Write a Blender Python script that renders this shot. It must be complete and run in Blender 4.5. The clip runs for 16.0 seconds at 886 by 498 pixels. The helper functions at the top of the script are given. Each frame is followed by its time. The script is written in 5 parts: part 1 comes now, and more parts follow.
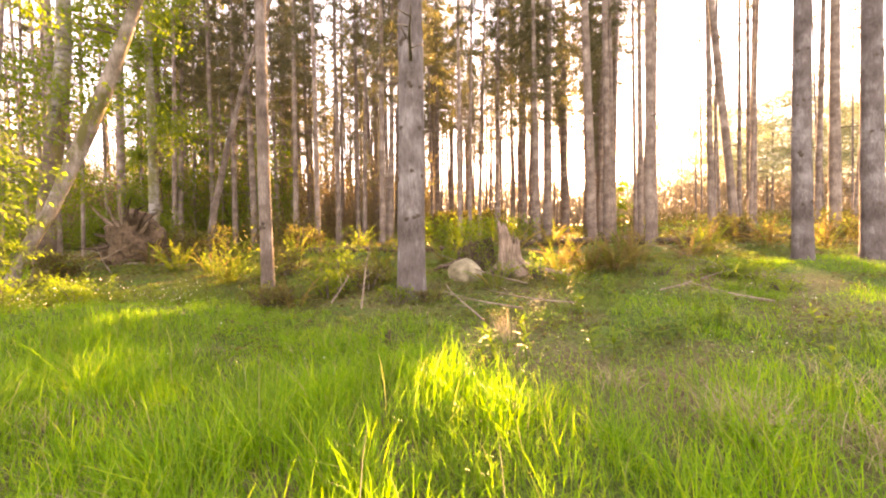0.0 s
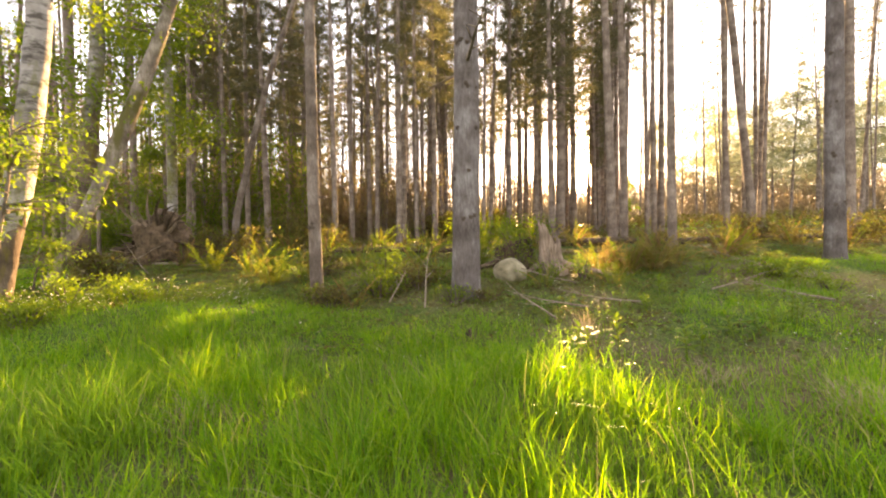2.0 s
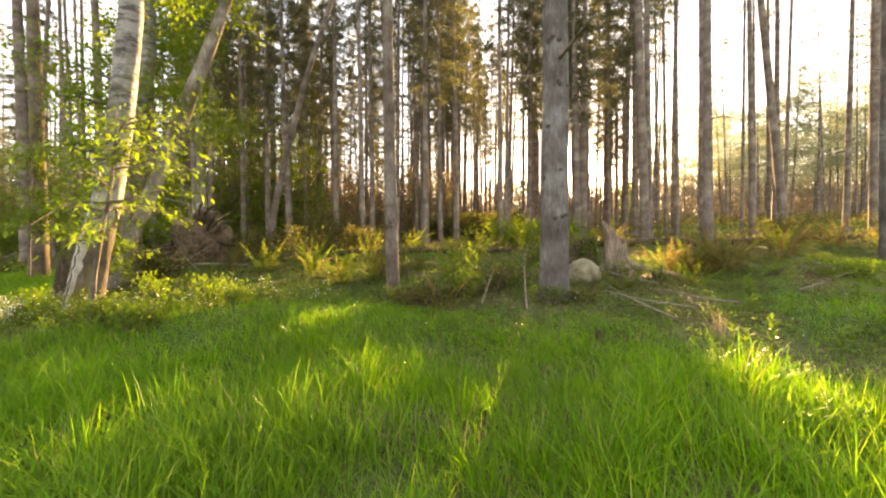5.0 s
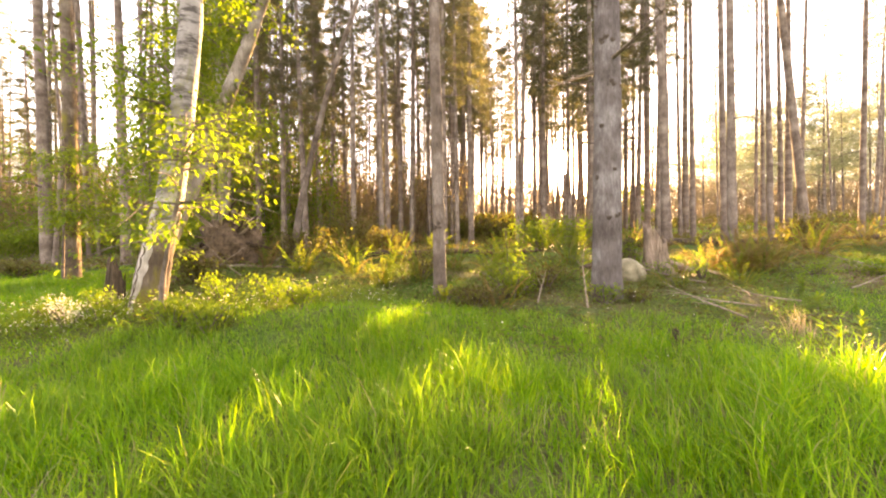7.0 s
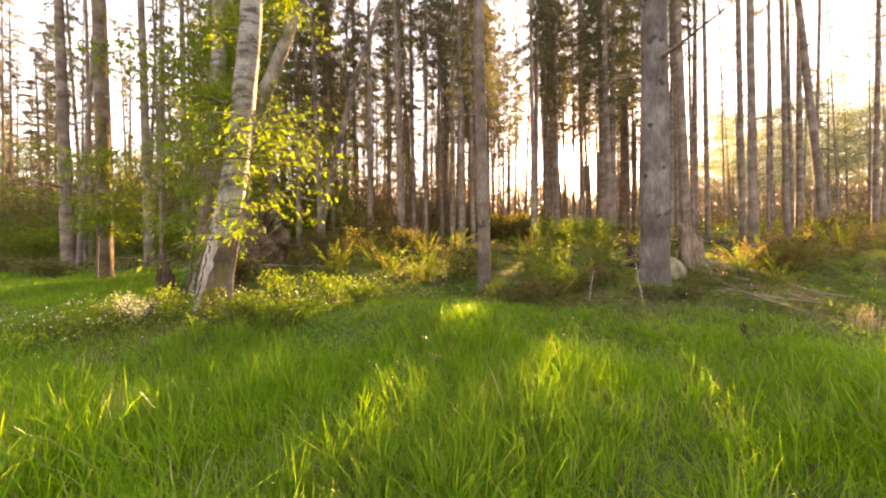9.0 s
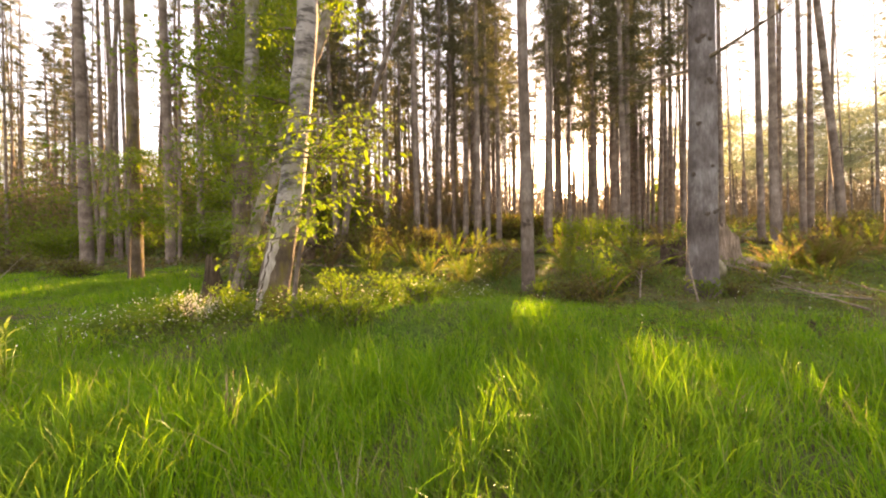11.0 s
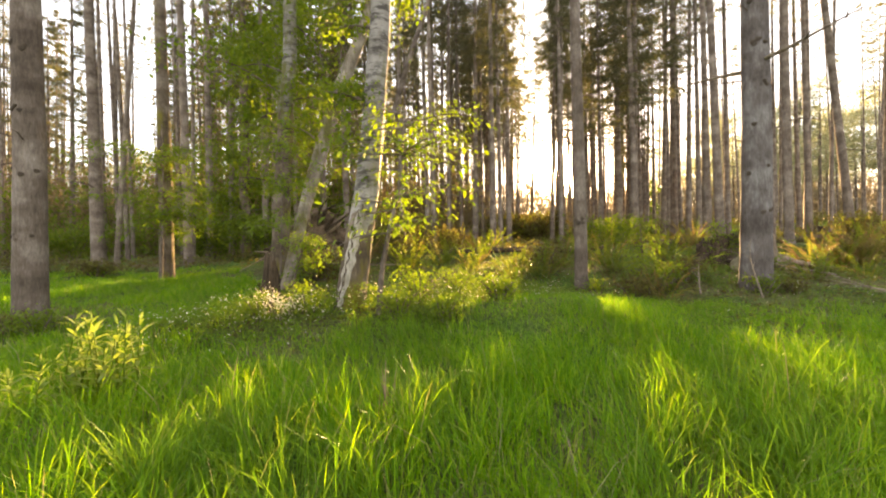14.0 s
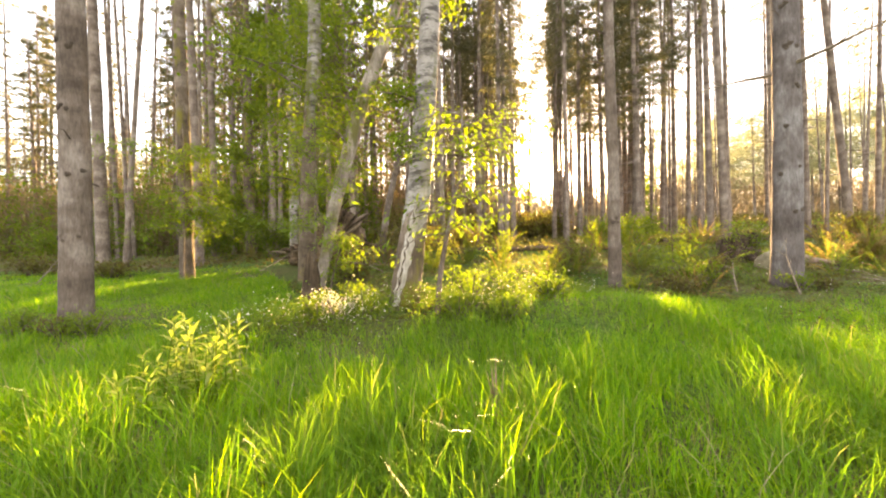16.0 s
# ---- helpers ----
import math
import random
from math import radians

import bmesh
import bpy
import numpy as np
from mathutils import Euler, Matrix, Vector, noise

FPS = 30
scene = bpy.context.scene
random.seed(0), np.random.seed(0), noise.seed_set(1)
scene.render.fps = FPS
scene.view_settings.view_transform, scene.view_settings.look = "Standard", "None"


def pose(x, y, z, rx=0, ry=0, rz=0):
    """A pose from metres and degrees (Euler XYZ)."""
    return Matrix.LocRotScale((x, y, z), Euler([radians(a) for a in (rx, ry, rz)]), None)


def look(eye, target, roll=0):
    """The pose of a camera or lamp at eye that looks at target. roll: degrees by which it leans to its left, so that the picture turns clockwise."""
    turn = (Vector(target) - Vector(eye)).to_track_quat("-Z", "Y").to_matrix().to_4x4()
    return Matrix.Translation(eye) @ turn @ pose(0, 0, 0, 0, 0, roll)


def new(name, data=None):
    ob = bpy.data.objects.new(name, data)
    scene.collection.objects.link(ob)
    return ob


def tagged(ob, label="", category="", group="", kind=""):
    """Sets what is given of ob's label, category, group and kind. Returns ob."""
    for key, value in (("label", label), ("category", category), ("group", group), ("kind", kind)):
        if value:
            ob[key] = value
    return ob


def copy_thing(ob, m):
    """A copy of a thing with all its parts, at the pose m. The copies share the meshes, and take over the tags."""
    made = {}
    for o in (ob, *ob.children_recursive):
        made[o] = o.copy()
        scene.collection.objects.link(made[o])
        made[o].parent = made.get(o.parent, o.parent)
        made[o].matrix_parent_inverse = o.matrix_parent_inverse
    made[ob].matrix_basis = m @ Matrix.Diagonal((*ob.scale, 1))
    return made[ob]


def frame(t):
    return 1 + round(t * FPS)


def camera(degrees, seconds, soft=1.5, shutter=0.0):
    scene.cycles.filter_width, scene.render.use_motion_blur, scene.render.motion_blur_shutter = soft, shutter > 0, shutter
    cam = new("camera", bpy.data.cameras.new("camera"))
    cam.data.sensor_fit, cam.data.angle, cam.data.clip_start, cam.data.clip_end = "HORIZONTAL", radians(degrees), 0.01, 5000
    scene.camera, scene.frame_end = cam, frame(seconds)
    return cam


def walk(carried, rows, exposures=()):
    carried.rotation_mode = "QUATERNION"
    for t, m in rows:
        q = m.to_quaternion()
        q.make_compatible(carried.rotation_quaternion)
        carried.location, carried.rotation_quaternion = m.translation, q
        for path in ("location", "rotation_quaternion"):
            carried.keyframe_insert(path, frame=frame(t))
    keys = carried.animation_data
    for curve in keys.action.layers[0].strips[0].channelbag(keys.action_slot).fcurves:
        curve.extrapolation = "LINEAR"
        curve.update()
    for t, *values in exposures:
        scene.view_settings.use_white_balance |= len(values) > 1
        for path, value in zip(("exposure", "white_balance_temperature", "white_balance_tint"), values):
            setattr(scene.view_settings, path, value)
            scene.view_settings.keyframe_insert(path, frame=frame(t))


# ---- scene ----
cam = camera(95.0, 16.0, 2.1)
PATH = [
    (0, (0.131, 0.025, 0.779), (0.104, 2.024, 0.743), -1.3),
    (0.5, (-0.022, -0.001, 0.785), (-0.049, 1.998, 0.75), -1.3),
    (1, (-0.216, -0.013, 0.798), (-0.238, 1.987, 0.76), -1.3),
    (1.5, (-0.431, 0.01, 0.798), (-0.442, 2.01, 0.76), -1.2),
    (2, (-0.62, -0.005, 0.782), (-0.626, 1.994, 0.748), -1.3),
    (2.5, (-0.824, 0.018, 0.767), (-0.82, 2.018, 0.737), -1.4),
    (3, (-1.01, 0.042, 0.765), (-1.0, 2.041, 0.734), -1.3),
    (3.5, (-1.222, 0.067, 0.779), (-1.204, 2.067, 0.748), -1.2),
    (4, (-1.433, 0.063, 0.791), (-1.408, 2.063, 0.761), -1.1),
    (6.5, (-2.313, 0.102, 0.786), (-2.286, 2.102, 0.763), -1.3),
    (7, (-2.478, 0.089, 0.779), (-2.45, 2.089, 0.761), -1.4),
    (7.5, (-2.639, 0.091, 0.769), (-2.61, 2.09, 0.752), -1.4),
    (8, (-2.78, 0.083, 0.777), (-2.753, 2.083, 0.759), -1.4),
    (8.5, (-2.92, 0.067, 0.775), (-2.893, 2.067, 0.758), -1.5),
    (9, (-3.112, 0.05, 0.753), (-3.082, 2.05, 0.742), -1.5),
    (11.5, (-3.889, 0.036, 0.753), (-3.855, 2.036, 0.742), -1.7),
    (12, (-4.04, 0.023, 0.766), (-4.006, 2.023, 0.754), -1.8),
    (12.5, (-4.179, 0.024, 0.761), (-4.14, 2.024, 0.749), -1.8),
    (13, (-4.35, 0.024, 0.743), (-4.298, 2.023, 0.733), -1.8),
    (13.5, (-4.504, 0.037, 0.735), (-4.437, 2.036, 0.726), -1.7),
    (14, (-4.679, 0.037, 0.743), (-4.591, 2.035, 0.733), -1.7),
    (14.5, (-4.832, 0.031, 0.747), (-4.726, 2.028, 0.738), -1.7),
    (15, (-5.018, -0.008, 0.758), (-4.893, 1.988, 0.747), -1.7),
    (15.5, (-5.185, -0.022, 0.753), (-5.05, 1.973, 0.741), -1.8),
    (16, (-5.352, 0.037, 0.77), (-5.213, 2.032, 0.754), -1.9),
]
EXPOSURES = [(0.0, 3.97, 11000, 46), (0.5, 3.9, 11000, 46), (1.0, 3.3, 10300, 36), (1.5, 3.18, 10000, 33), (2.0, 3.32, 10000, 31), (2.5, 3.22, 9900, 30), (3.0, 3.1, 9800, 29), (4.0, 3.1, 9600, 24), (6.5, 3.5, 9700, 27), (7.0, 3.83, 10500, 36), (7.5, 4.0, 10900, 43),
             (8.0, 4.0, 10900, 43), (8.5, 3.65, 10800, 42), (9.0, 3.17, 10300, 37), (11.5, 3.05, 10000, 33), (12.0, 3.04, 9900, 30), (12.5, 3.08, 9700, 28), (13.0, 3.09, 9700, 26), (13.5, 3.23, 9700, 26), (14.0, 3.09, 9700, 25), (15.0, 3.1, 9600, 23), (15.5, 3.22, 9600, 23), (16.0, 3.7, 9900, 28)]
walk(cam, [(t, look(eye, target, roll)) for t, eye, target, roll in PATH], EXPOSURES)


# ---- light ----
SUN_AZ, SUN_EL = radians(18.7), radians(9.6)
SUN_DIR = Vector((math.sin(SUN_AZ) * math.cos(SUN_EL), math.cos(SUN_AZ) * math.cos(SUN_EL), math.sin(SUN_EL)))

world = bpy.data.worlds.new("evening_sky")
world.use_nodes = True
scene.world = world
wn, wl = world.node_tree.nodes, world.node_tree.links
wn.clear()
sky = wn.new("ShaderNodeTexSky")
sky.sky_type, sky.sun_disc = "NISHITA", False
sky.sun_elevation, sky.sun_rotation = SUN_EL, SUN_AZ
sky.air_density, sky.dust_density, sky.ozone_density = 1.0, 0.4, 1.5
base_sky = wn.new("ShaderNodeBackground")
base_sky.inputs["Strength"].default_value = 0.055
wl.new(sky.outputs["Color"], base_sky.inputs["Color"])
# the sun's disc, widened by thin evening haze
coord = wn.new("ShaderNodeTexCoord")
toward = wn.new("ShaderNodeVectorMath")
toward.operation = "DOT_PRODUCT"
toward.inputs[1].default_value = SUN_DIR
wl.new(coord.outputs["Generated"], toward.inputs[0])


def sky_term(sharpness, strength, colour):
    clamp = wn.new("ShaderNodeMath")
    clamp.operation = "MAXIMUM"
    clamp.inputs[1].default_value = 0.0
    wl.new(toward.outputs["Value"], clamp.inputs[0])
    power = wn.new("ShaderNodeMath")
    power.operation = "POWER"
    power.inputs[1].default_value = sharpness
    wl.new(clamp.outputs[0], power.inputs[0])
    scale = wn.new("ShaderNodeMath")
    scale.operation = "MULTIPLY"
    scale.inputs[1].default_value = strength
    wl.new(power.outputs[0], scale.inputs[0])
    bg = wn.new("ShaderNodeBackground")
    bg.inputs["Color"].default_value = (*colour, 1)
    wl.new(scale.outputs[0], bg.inputs["Strength"])
    return bg


# thin high cloud that covers the whole sky evenly
veil = wn.new("ShaderNodeBackground")
veil.inputs["Color"].default_value, veil.inputs["Strength"].default_value = (0.74, 0.92, 1.14, 1), 0.19
total = base_sky
for term in (veil, sky_term(1400, 40.0, (1.0, 0.86, 0.55)), sky_term(60, 0.22, (1.0, 0.93, 0.80))):
    add = wn.new("ShaderNodeAddShader")
    wl.new(total.outputs[0], add.inputs[0])
    wl.new(term.outputs[0], add.inputs[1])
    total = add
wout = wn.new("ShaderNodeOutputWorld")
wl.new(total.outputs[0], wout.inputs["Surface"])

sun = new("sun", bpy.data.lights.new("sun", "SUN"))
sun.data.energy, sun.data.angle, sun.data.color = 5.0, radians(0.8), (1.0, 0.78, 0.44)
sun.matrix_world = look(SUN_DIR * 50, (0, 0, 0))


# ---- materials ----
def material(name):
    m = bpy.data.materials.new(name)
    m.use_nodes = True
    m.node_tree.nodes.clear()
    return m, m.node_tree.nodes, m.node_tree.links


def ramp(n, stops):
    r = n.new("ShaderNodeValToRGB")
    while len(r.color_ramp.elements) < len(stops):
        r.color_ramp.elements.new(0.5)
    for e, (p, c) in zip(r.color_ramp.elements, stops):
        e.position, e.color = p, (*c, 1)
    return r


def noise_node(n, l, vector, scale, detail=4, rough=0.55):
    t = n.new("ShaderNodeTexNoise")
    t.inputs["Scale"].default_value, t.inputs["Detail"].default_value = scale, detail
    t.inputs["Roughness"].default_value = rough
    l.new(vector, t.inputs["Vector"])
    return t


def mapped(n, l, scale=(1, 1, 1), output="Object"):
    c = n.new("ShaderNodeTexCoord")
    m = n.new("ShaderNodeMapping")
    m.inputs["Scale"].default_value = scale
    l.new(c.outputs[output], m.inputs["Vector"])
    return m.outputs["Vector"]


def mixed(n, l, fac, a, b, blend="MIX"):
    m = n.new("ShaderNodeMix")
    m.data_type, m.blend_type = "RGBA", blend
    for socket, value in ((m.inputs[0], fac), (m.inputs[6], a), (m.inputs[7], b)):
        if isinstance(value, (int, float)):
            socket.default_value = value
        elif isinstance(value, tuple):
            socket.default_value = (*value, 1)
        else:
            l.new(value, socket)
    return m.outputs[2]


def bumped(n, l, heights, strength=0.6, distance=0.01):
    out = None
    for h in heights:
        b = n.new("ShaderNodeBump")
        b.inputs["Strength"].default_value, b.inputs["Distance"].default_value = strength, distance
        l.new(h, b.inputs["Height"])
        if out is not None:
            l.new(out, b.inputs["Normal"])
        out = b.outputs["Normal"]
    return out


def surface(n, l, colour, normal=None, rough=0.9, specular=0.25):
    p = n.new("ShaderNodeBsdfPrincipled")
    p.inputs["Roughness"].default_value = rough
    p.inputs["Specular IOR Level"].default_value = specular
    if isinstance(colour, tuple):
        p.inputs["Base Color"].default_value = (*colour, 1)
    else:
        l.new(colour, p.inputs["Base Color"])
    if normal is not None:
        l.new(normal, p.inputs["Normal"])
    o = n.new("ShaderNodeOutputMaterial")
    l.new(p.outputs[0], o.inputs["Surface"])
    return p


def bark_material(name, dark, mid, light, plates=14.0, moss=None, moss_share=0.5, stretch=0.22, crack_share=0.4, ring_scale=2.4, patch_share=0.42):
    """Scaly bark: vertical plates, level rings, patches of lichen, and moss where asked."""
    m, n, l = material(name)
    wobble = noise_node(n, l, mapped(n, l), 7.0, 3)
    bent = n.new("ShaderNodeVectorMath")
    bent.operation = "MULTIPLY_ADD"
    bent.inputs[1].default_value = (0.07, 0.07, 0.05)
    l.new(wobble.outputs["Color"], bent.inputs[0])
    l.new(mapped(n, l, (1, 1, stretch)), bent.inputs[2])
    plate = n.new("ShaderNodeTexVoronoi")
    plate.feature, plate.inputs["Scale"].default_value = "DISTANCE_TO_EDGE", plates * 3.0
    l.new(bent.outputs[0], plate.inputs["Vector"])
    fine = noise_node(n, l, mapped(n, l, (1, 1, 0.22)), 42, 7, 0.7)
    rings = noise_node(n, l, mapped(n, l, (0.35, 0.35, 1.0)), ring_scale, 3)
    patch = noise_node(n, l, mapped(n, l, (1, 1, 0.6)), 5.0, 6, 0.65)
    tone = ramp(n, [(0.38, dark), (0.5, mid), (0.61, light)])
    blend = n.new("ShaderNodeMix")
    blend.data_type = "FLOAT"
    blend.inputs[0].default_value = patch_share
    l.new(rings.outputs["Fac"], blend.inputs[2])
    l.new(patch.outputs["Fac"], blend.inputs[3])
    l.new(blend.outputs[0], tone.inputs["Fac"])
    crack = ramp(n, [(0.0, (0.55, 0.52, 0.5)), (0.16, (1, 1, 1))])
    l.new(plate.outputs["Distance"], crack.inputs["Fac"])
    c = mixed(n, l, crack_share, tone.outputs["Color"], crack.outputs["Color"], "MULTIPLY")
    speck = ramp(n, [(0.32, (0.62, 0.6, 0.58)), (0.7, (1.2, 1.2, 1.2))])
    l.new(fine.outputs["Fac"], speck.inputs["Fac"])
    c = mixed(n, l, 0.9, c, speck.outputs["Color"], "MULTIPLY")
    if moss:
        grow = noise_node(n, l, mapped(n, l, (1, 1, 0.4)), 2.6, 6, 0.65)
        share = ramp(n, [(0.62 - 0.3 * moss_share, (0, 0, 0)), (0.72 - 0.3 * moss_share, (1, 1, 1))])
        l.new(grow.outputs["Fac"], share.inputs["Fac"])
        c = mixed(n, l, share.outputs["Color"], c, moss)
    surface(n, l, c, bumped(n, l, (plate.outputs["Distance"], fine.outputs["Fac"]), 0.5, 0.012), 0.92, 0.2)
    return m


def birch_material(name, pale=1.0, moss_from=0.56):
    m, n, l = material(name)
    patch = noise_node(n, l, mapped(n, l, (1, 1, 1.0)), 2.2, 6, 0.65)
    bands = noise_node(n, l, mapped(n, l, (1.5, 1.5, 4.2)), 2.4, 6, 0.7)
    fine = noise_node(n, l, mapped(n, l, (1, 1, 3)), 45, 4)
    white = ramp(n, [(0.3, (0.13, 0.115, 0.10)), (0.62, tuple(pale * v for v in (0.37, 0.355, 0.335)))])
    l.new(patch.outputs["Fac"], white.inputs["Fac"])
    mark = ramp(n, [(0.40, (0.13, 0.11, 0.09)), (0.52, (1, 1, 1))])
    l.new(bands.outputs["Fac"], mark.inputs["Fac"])
    c = mixed(n, l, 0.85, white.outputs["Color"], mark.outputs["Color"], "MULTIPLY")
    grow = noise_node(n, l, mapped(n, l, (1, 1, 0.5)), 2.0, 6, 0.7)
    share = ramp(n, [(moss_from, (0, 0, 0)), (moss_from + 0.12, (1, 1, 1))])
    l.new(grow.outputs["Fac"], share.inputs["Fac"])
    c = mixed(n, l, share.outputs["Color"], c, (0.10, 0.10, 0.03))
    surface(n, l, c, bumped(n, l, (bands.outputs["Fac"], fine.outputs["Fac"]), 0.5, 0.01), 0.8, 0.3)
    return m


def leaf_material(name, stops, through_stops, share=0.5, patch_scale=0.0, patch_colour=(0.1, 0.12, 0.03), rough=0.55, island=True):
    """Thin leaves: a matt face, light that comes through, a little sheen. Each leaf has its own tone."""
    m, n, l = material(name)
    if island:
        seed = n.new("ShaderNodeNewGeometry").outputs["Random Per Island"]
    else:
        seed = n.new("ShaderNodeObjectInfo").outputs["Random"]
    face, back = ramp(n, stops), ramp(n, through_stops)
    l.new(seed, face.inputs["Fac"])
    l.new(seed, back.inputs["Fac"])
    front, rear = face.outputs["Color"], back.outputs["Color"]
    if patch_scale:
        where = noise_node(n, l, mapped(n, l), patch_scale, 4, 0.6)
        share_ramp = ramp(n, [(0.42, (0, 0, 0)), (0.62, (1, 1, 1))])
        l.new(where.outputs["Fac"], share_ramp.inputs["Fac"])
        front = mixed(n, l, share_ramp.outputs["Color"], front, mixed(n, l, 0.6, front, patch_colour))
        rear = mixed(n, l, share_ramp.outputs["Color"], rear, mixed(n, l, 0.5, rear, tuple(2.0 * v for v in patch_colour)))
    p = n.new("ShaderNodeBsdfPrincipled")
    p.inputs["Roughness"].default_value, p.inputs["Specular IOR Level"].default_value = rough, 0.13
    l.new(front, p.inputs["Base Color"])
    t = n.new("ShaderNodeBsdfTranslucent")
    l.new(rear, t.inputs["Color"])
    mix = n.new("ShaderNodeMixShader")
    mix.inputs[0].default_value = share
    l.new(p.outputs[0], mix.inputs[1])
    l.new(t.outputs[0], mix.inputs[2])
    o = n.new("ShaderNodeOutputMaterial")
    l.new(mix.outputs[0], o.inputs["Surface"])
    return m


def soil_material(name):
    m, n, l = material(name)
    big = noise_node(n, l, mapped(n, l), 0.6, 5)
    litter = noise_node(n, l, mapped(n, l), 22, 8, 0.7)
    flake = n.new("ShaderNodeTexVoronoi")
    flake.inputs["Scale"].default_value = 38
    l.new(mapped(n, l), flake.inputs["Vector"])
    earth = ramp(n, [(0.3, (0.06, 0.045, 0.026)), (0.55, (0.15, 0.115, 0.065)), (0.75, (0.26, 0.21, 0.13))])
    l.new(litter.outputs["Fac"], earth.inputs["Fac"])
    green = ramp(n, [(0.3, (0.035, 0.07, 0.014)), (0.7, (0.075, 0.14, 0.025))])
    l.new(flake.outputs["Color"], green.inputs["Fac"])
    share = ramp(n, [(0.36, (0, 0, 0)), (0.58, (1, 1, 1))])
    l.new(big.outputs["Fac"], share.inputs["Fac"])
    c = mixed(n, l, share.outputs["Color"], earth.outputs["Color"], green.outputs["Color"])
    surface(n, l, c, bumped(n, l, (litter.outputs["Fac"], flake.outputs["Distance"]), 0.8, 0.03), 0.95, 0.1)
    return m


def wood_material(name, dark, light, along=(8, 8, 1)):
    m, n, l = material(name)
    grain = noise_node(n, l, mapped(n, l, along), 5, 7, 0.7)
    patch = noise_node(n, l, mapped(n, l), 4, 4)
    tone = ramp(n, [(0.3, dark), (0.7, light)])
    l.new(grain.outputs["Fac"], tone.inputs["Fac"])
    shade = ramp(n, [(0.35, (0.55, 0.55, 0.5)), (0.65, (1.1, 1.1, 1.1))])
    l.new(patch.outputs["Fac"], shade.inputs["Fac"])
    c = mixed(n, l, 1.0, tone.outputs["Color"], shade.outputs["Color"], "MULTIPLY")
    surface(n, l, c, bumped(n, l, (grain.outputs["Fac"],), 0.8, 0.02), 0.9, 0.2)
    return m


SPRUCE = bark_material("grey_spruce_bark", (0.064, 0.052, 0.048), (0.125, 0.111, 0.107), (0.235, 0.228, 0.23), 16, crack_share=0.35, ring_scale=1.5, patch_share=0.45)
BROWN = bark_material("brown_fir_bark", (0.07, 0.053, 0.043), (0.14, 0.112, 0.093), (0.25, 0.215, 0.192), 12)
# bark of the back wood, lightened in its colour to stand for backlit haze
FIR = bark_material("haze_paled_fir_bark", (0.10, 0.077, 0.063), (0.19, 0.152, 0.127), (0.30, 0.255, 0.222), 9)
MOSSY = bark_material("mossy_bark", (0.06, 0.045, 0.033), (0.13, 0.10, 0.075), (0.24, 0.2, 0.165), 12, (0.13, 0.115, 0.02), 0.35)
PALE = bark_material("smooth_pale_bark", (0.12, 0.10, 0.08), (0.22, 0.19, 0.16), (0.34, 0.31, 0.27), 8, (0.09, 0.085, 0.03), 0.35)
BIRCH = birch_material("birch_bark", 0.86)
OLDBIRCH = birch_material("old_mossy_birch_bark", 0.68, 0.44)
SOIL = soil_material("forest_soil")
DEADWOOD = wood_material("weathered_wood", (0.10, 0.075, 0.055), (0.34, 0.28, 0.22))
SCAR = wood_material("bare_pale_wood", (0.26, 0.23, 0.205), (0.56, 0.52, 0.48))
DOCK = wood_material("dry_brown_stalk", (0.16, 0.10, 0.06), (0.36, 0.25, 0.16))
EARTH = wood_material("torn_brown_earth", (0.045, 0.03, 0.02), (0.20, 0.14, 0.095), (3, 3, 3))
ROOTWOOD = wood_material("dark_root_wood", (0.03, 0.022, 0.016), (0.13, 0.09, 0.06))
STUMPWOOD = wood_material("brown_torn_wood", (0.10, 0.068, 0.05), (0.40, 0.31, 0.245), (9, 9, 0.8))
KNOTWOOD = wood_material("dark_knot", (0.05, 0.038, 0.03), (0.13, 0.10, 0.08))
ROCK = wood_material("pale_stone", (0.15, 0.135, 0.085), (0.32, 0.285, 0.20), (2, 2, 2))

GRASS = leaf_material("long_grass", [(0.0, (0.030, 0.105, 0.008)), (0.45, (0.07, 0.19, 0.014)), (0.80, (0.13, 0.27, 0.02)), (0.93, (0.19, 0.29, 0.03)), (0.965, (0.28, 0.26, 0.11))],
                      [(0.0, (0.11, 0.33, 0.012)), (0.45, (0.24, 0.50, 0.018)), (0.80, (0.36, 0.58, 0.02)), (0.93, (0.48, 0.62, 0.03)), (0.965, (0.40, 0.35, 0.12))], 0.5, 0.9, (0.075, 0.15, 0.018), 0.38)
TURF = leaf_material("short_weeds", [(0.0, (0.065, 0.13, 0.02)), (0.75, (0.105, 0.19, 0.03)), (1.0, (0.21, 0.18, 0.06))],
                     [(0.0, (0.11, 0.24, 0.02)), (0.75, (0.20, 0.33, 0.035)), (1.0, (0.30, 0.26, 0.07))], 0.45, 1.4, (0.085, 0.09, 0.035))
STRAW = leaf_material("dry_straw", [(0.0, (0.25, 0.20, 0.115)), (1.0, (0.42, 0.355, 0.23))], [(0.0, (0.26, 0.20, 0.10)), (1.0, (0.38, 0.31, 0.18))], 0.3, rough=0.75)
DEADLEAF = leaf_material("dead_leaves", [(0.0, (0.12, 0.085, 0.05)), (1.0, (0.27, 0.21, 0.13))], [(0.0, (0.14, 0.09, 0.04)), (1.0, (0.26, 0.19, 0.09))], 0.3, rough=0.85)
NEEDLES = leaf_material("dark_needles", [(0.0, (0.05, 0.055, 0.03)), (0.6, (0.09, 0.085, 0.045)), (1.0, (0.13, 0.11, 0.065))],
                        [(0.0, (0.10, 0.12, 0.045)), (0.6, (0.16, 0.165, 0.065)), (1.0, (0.21, 0.18, 0.08))], 0.4)
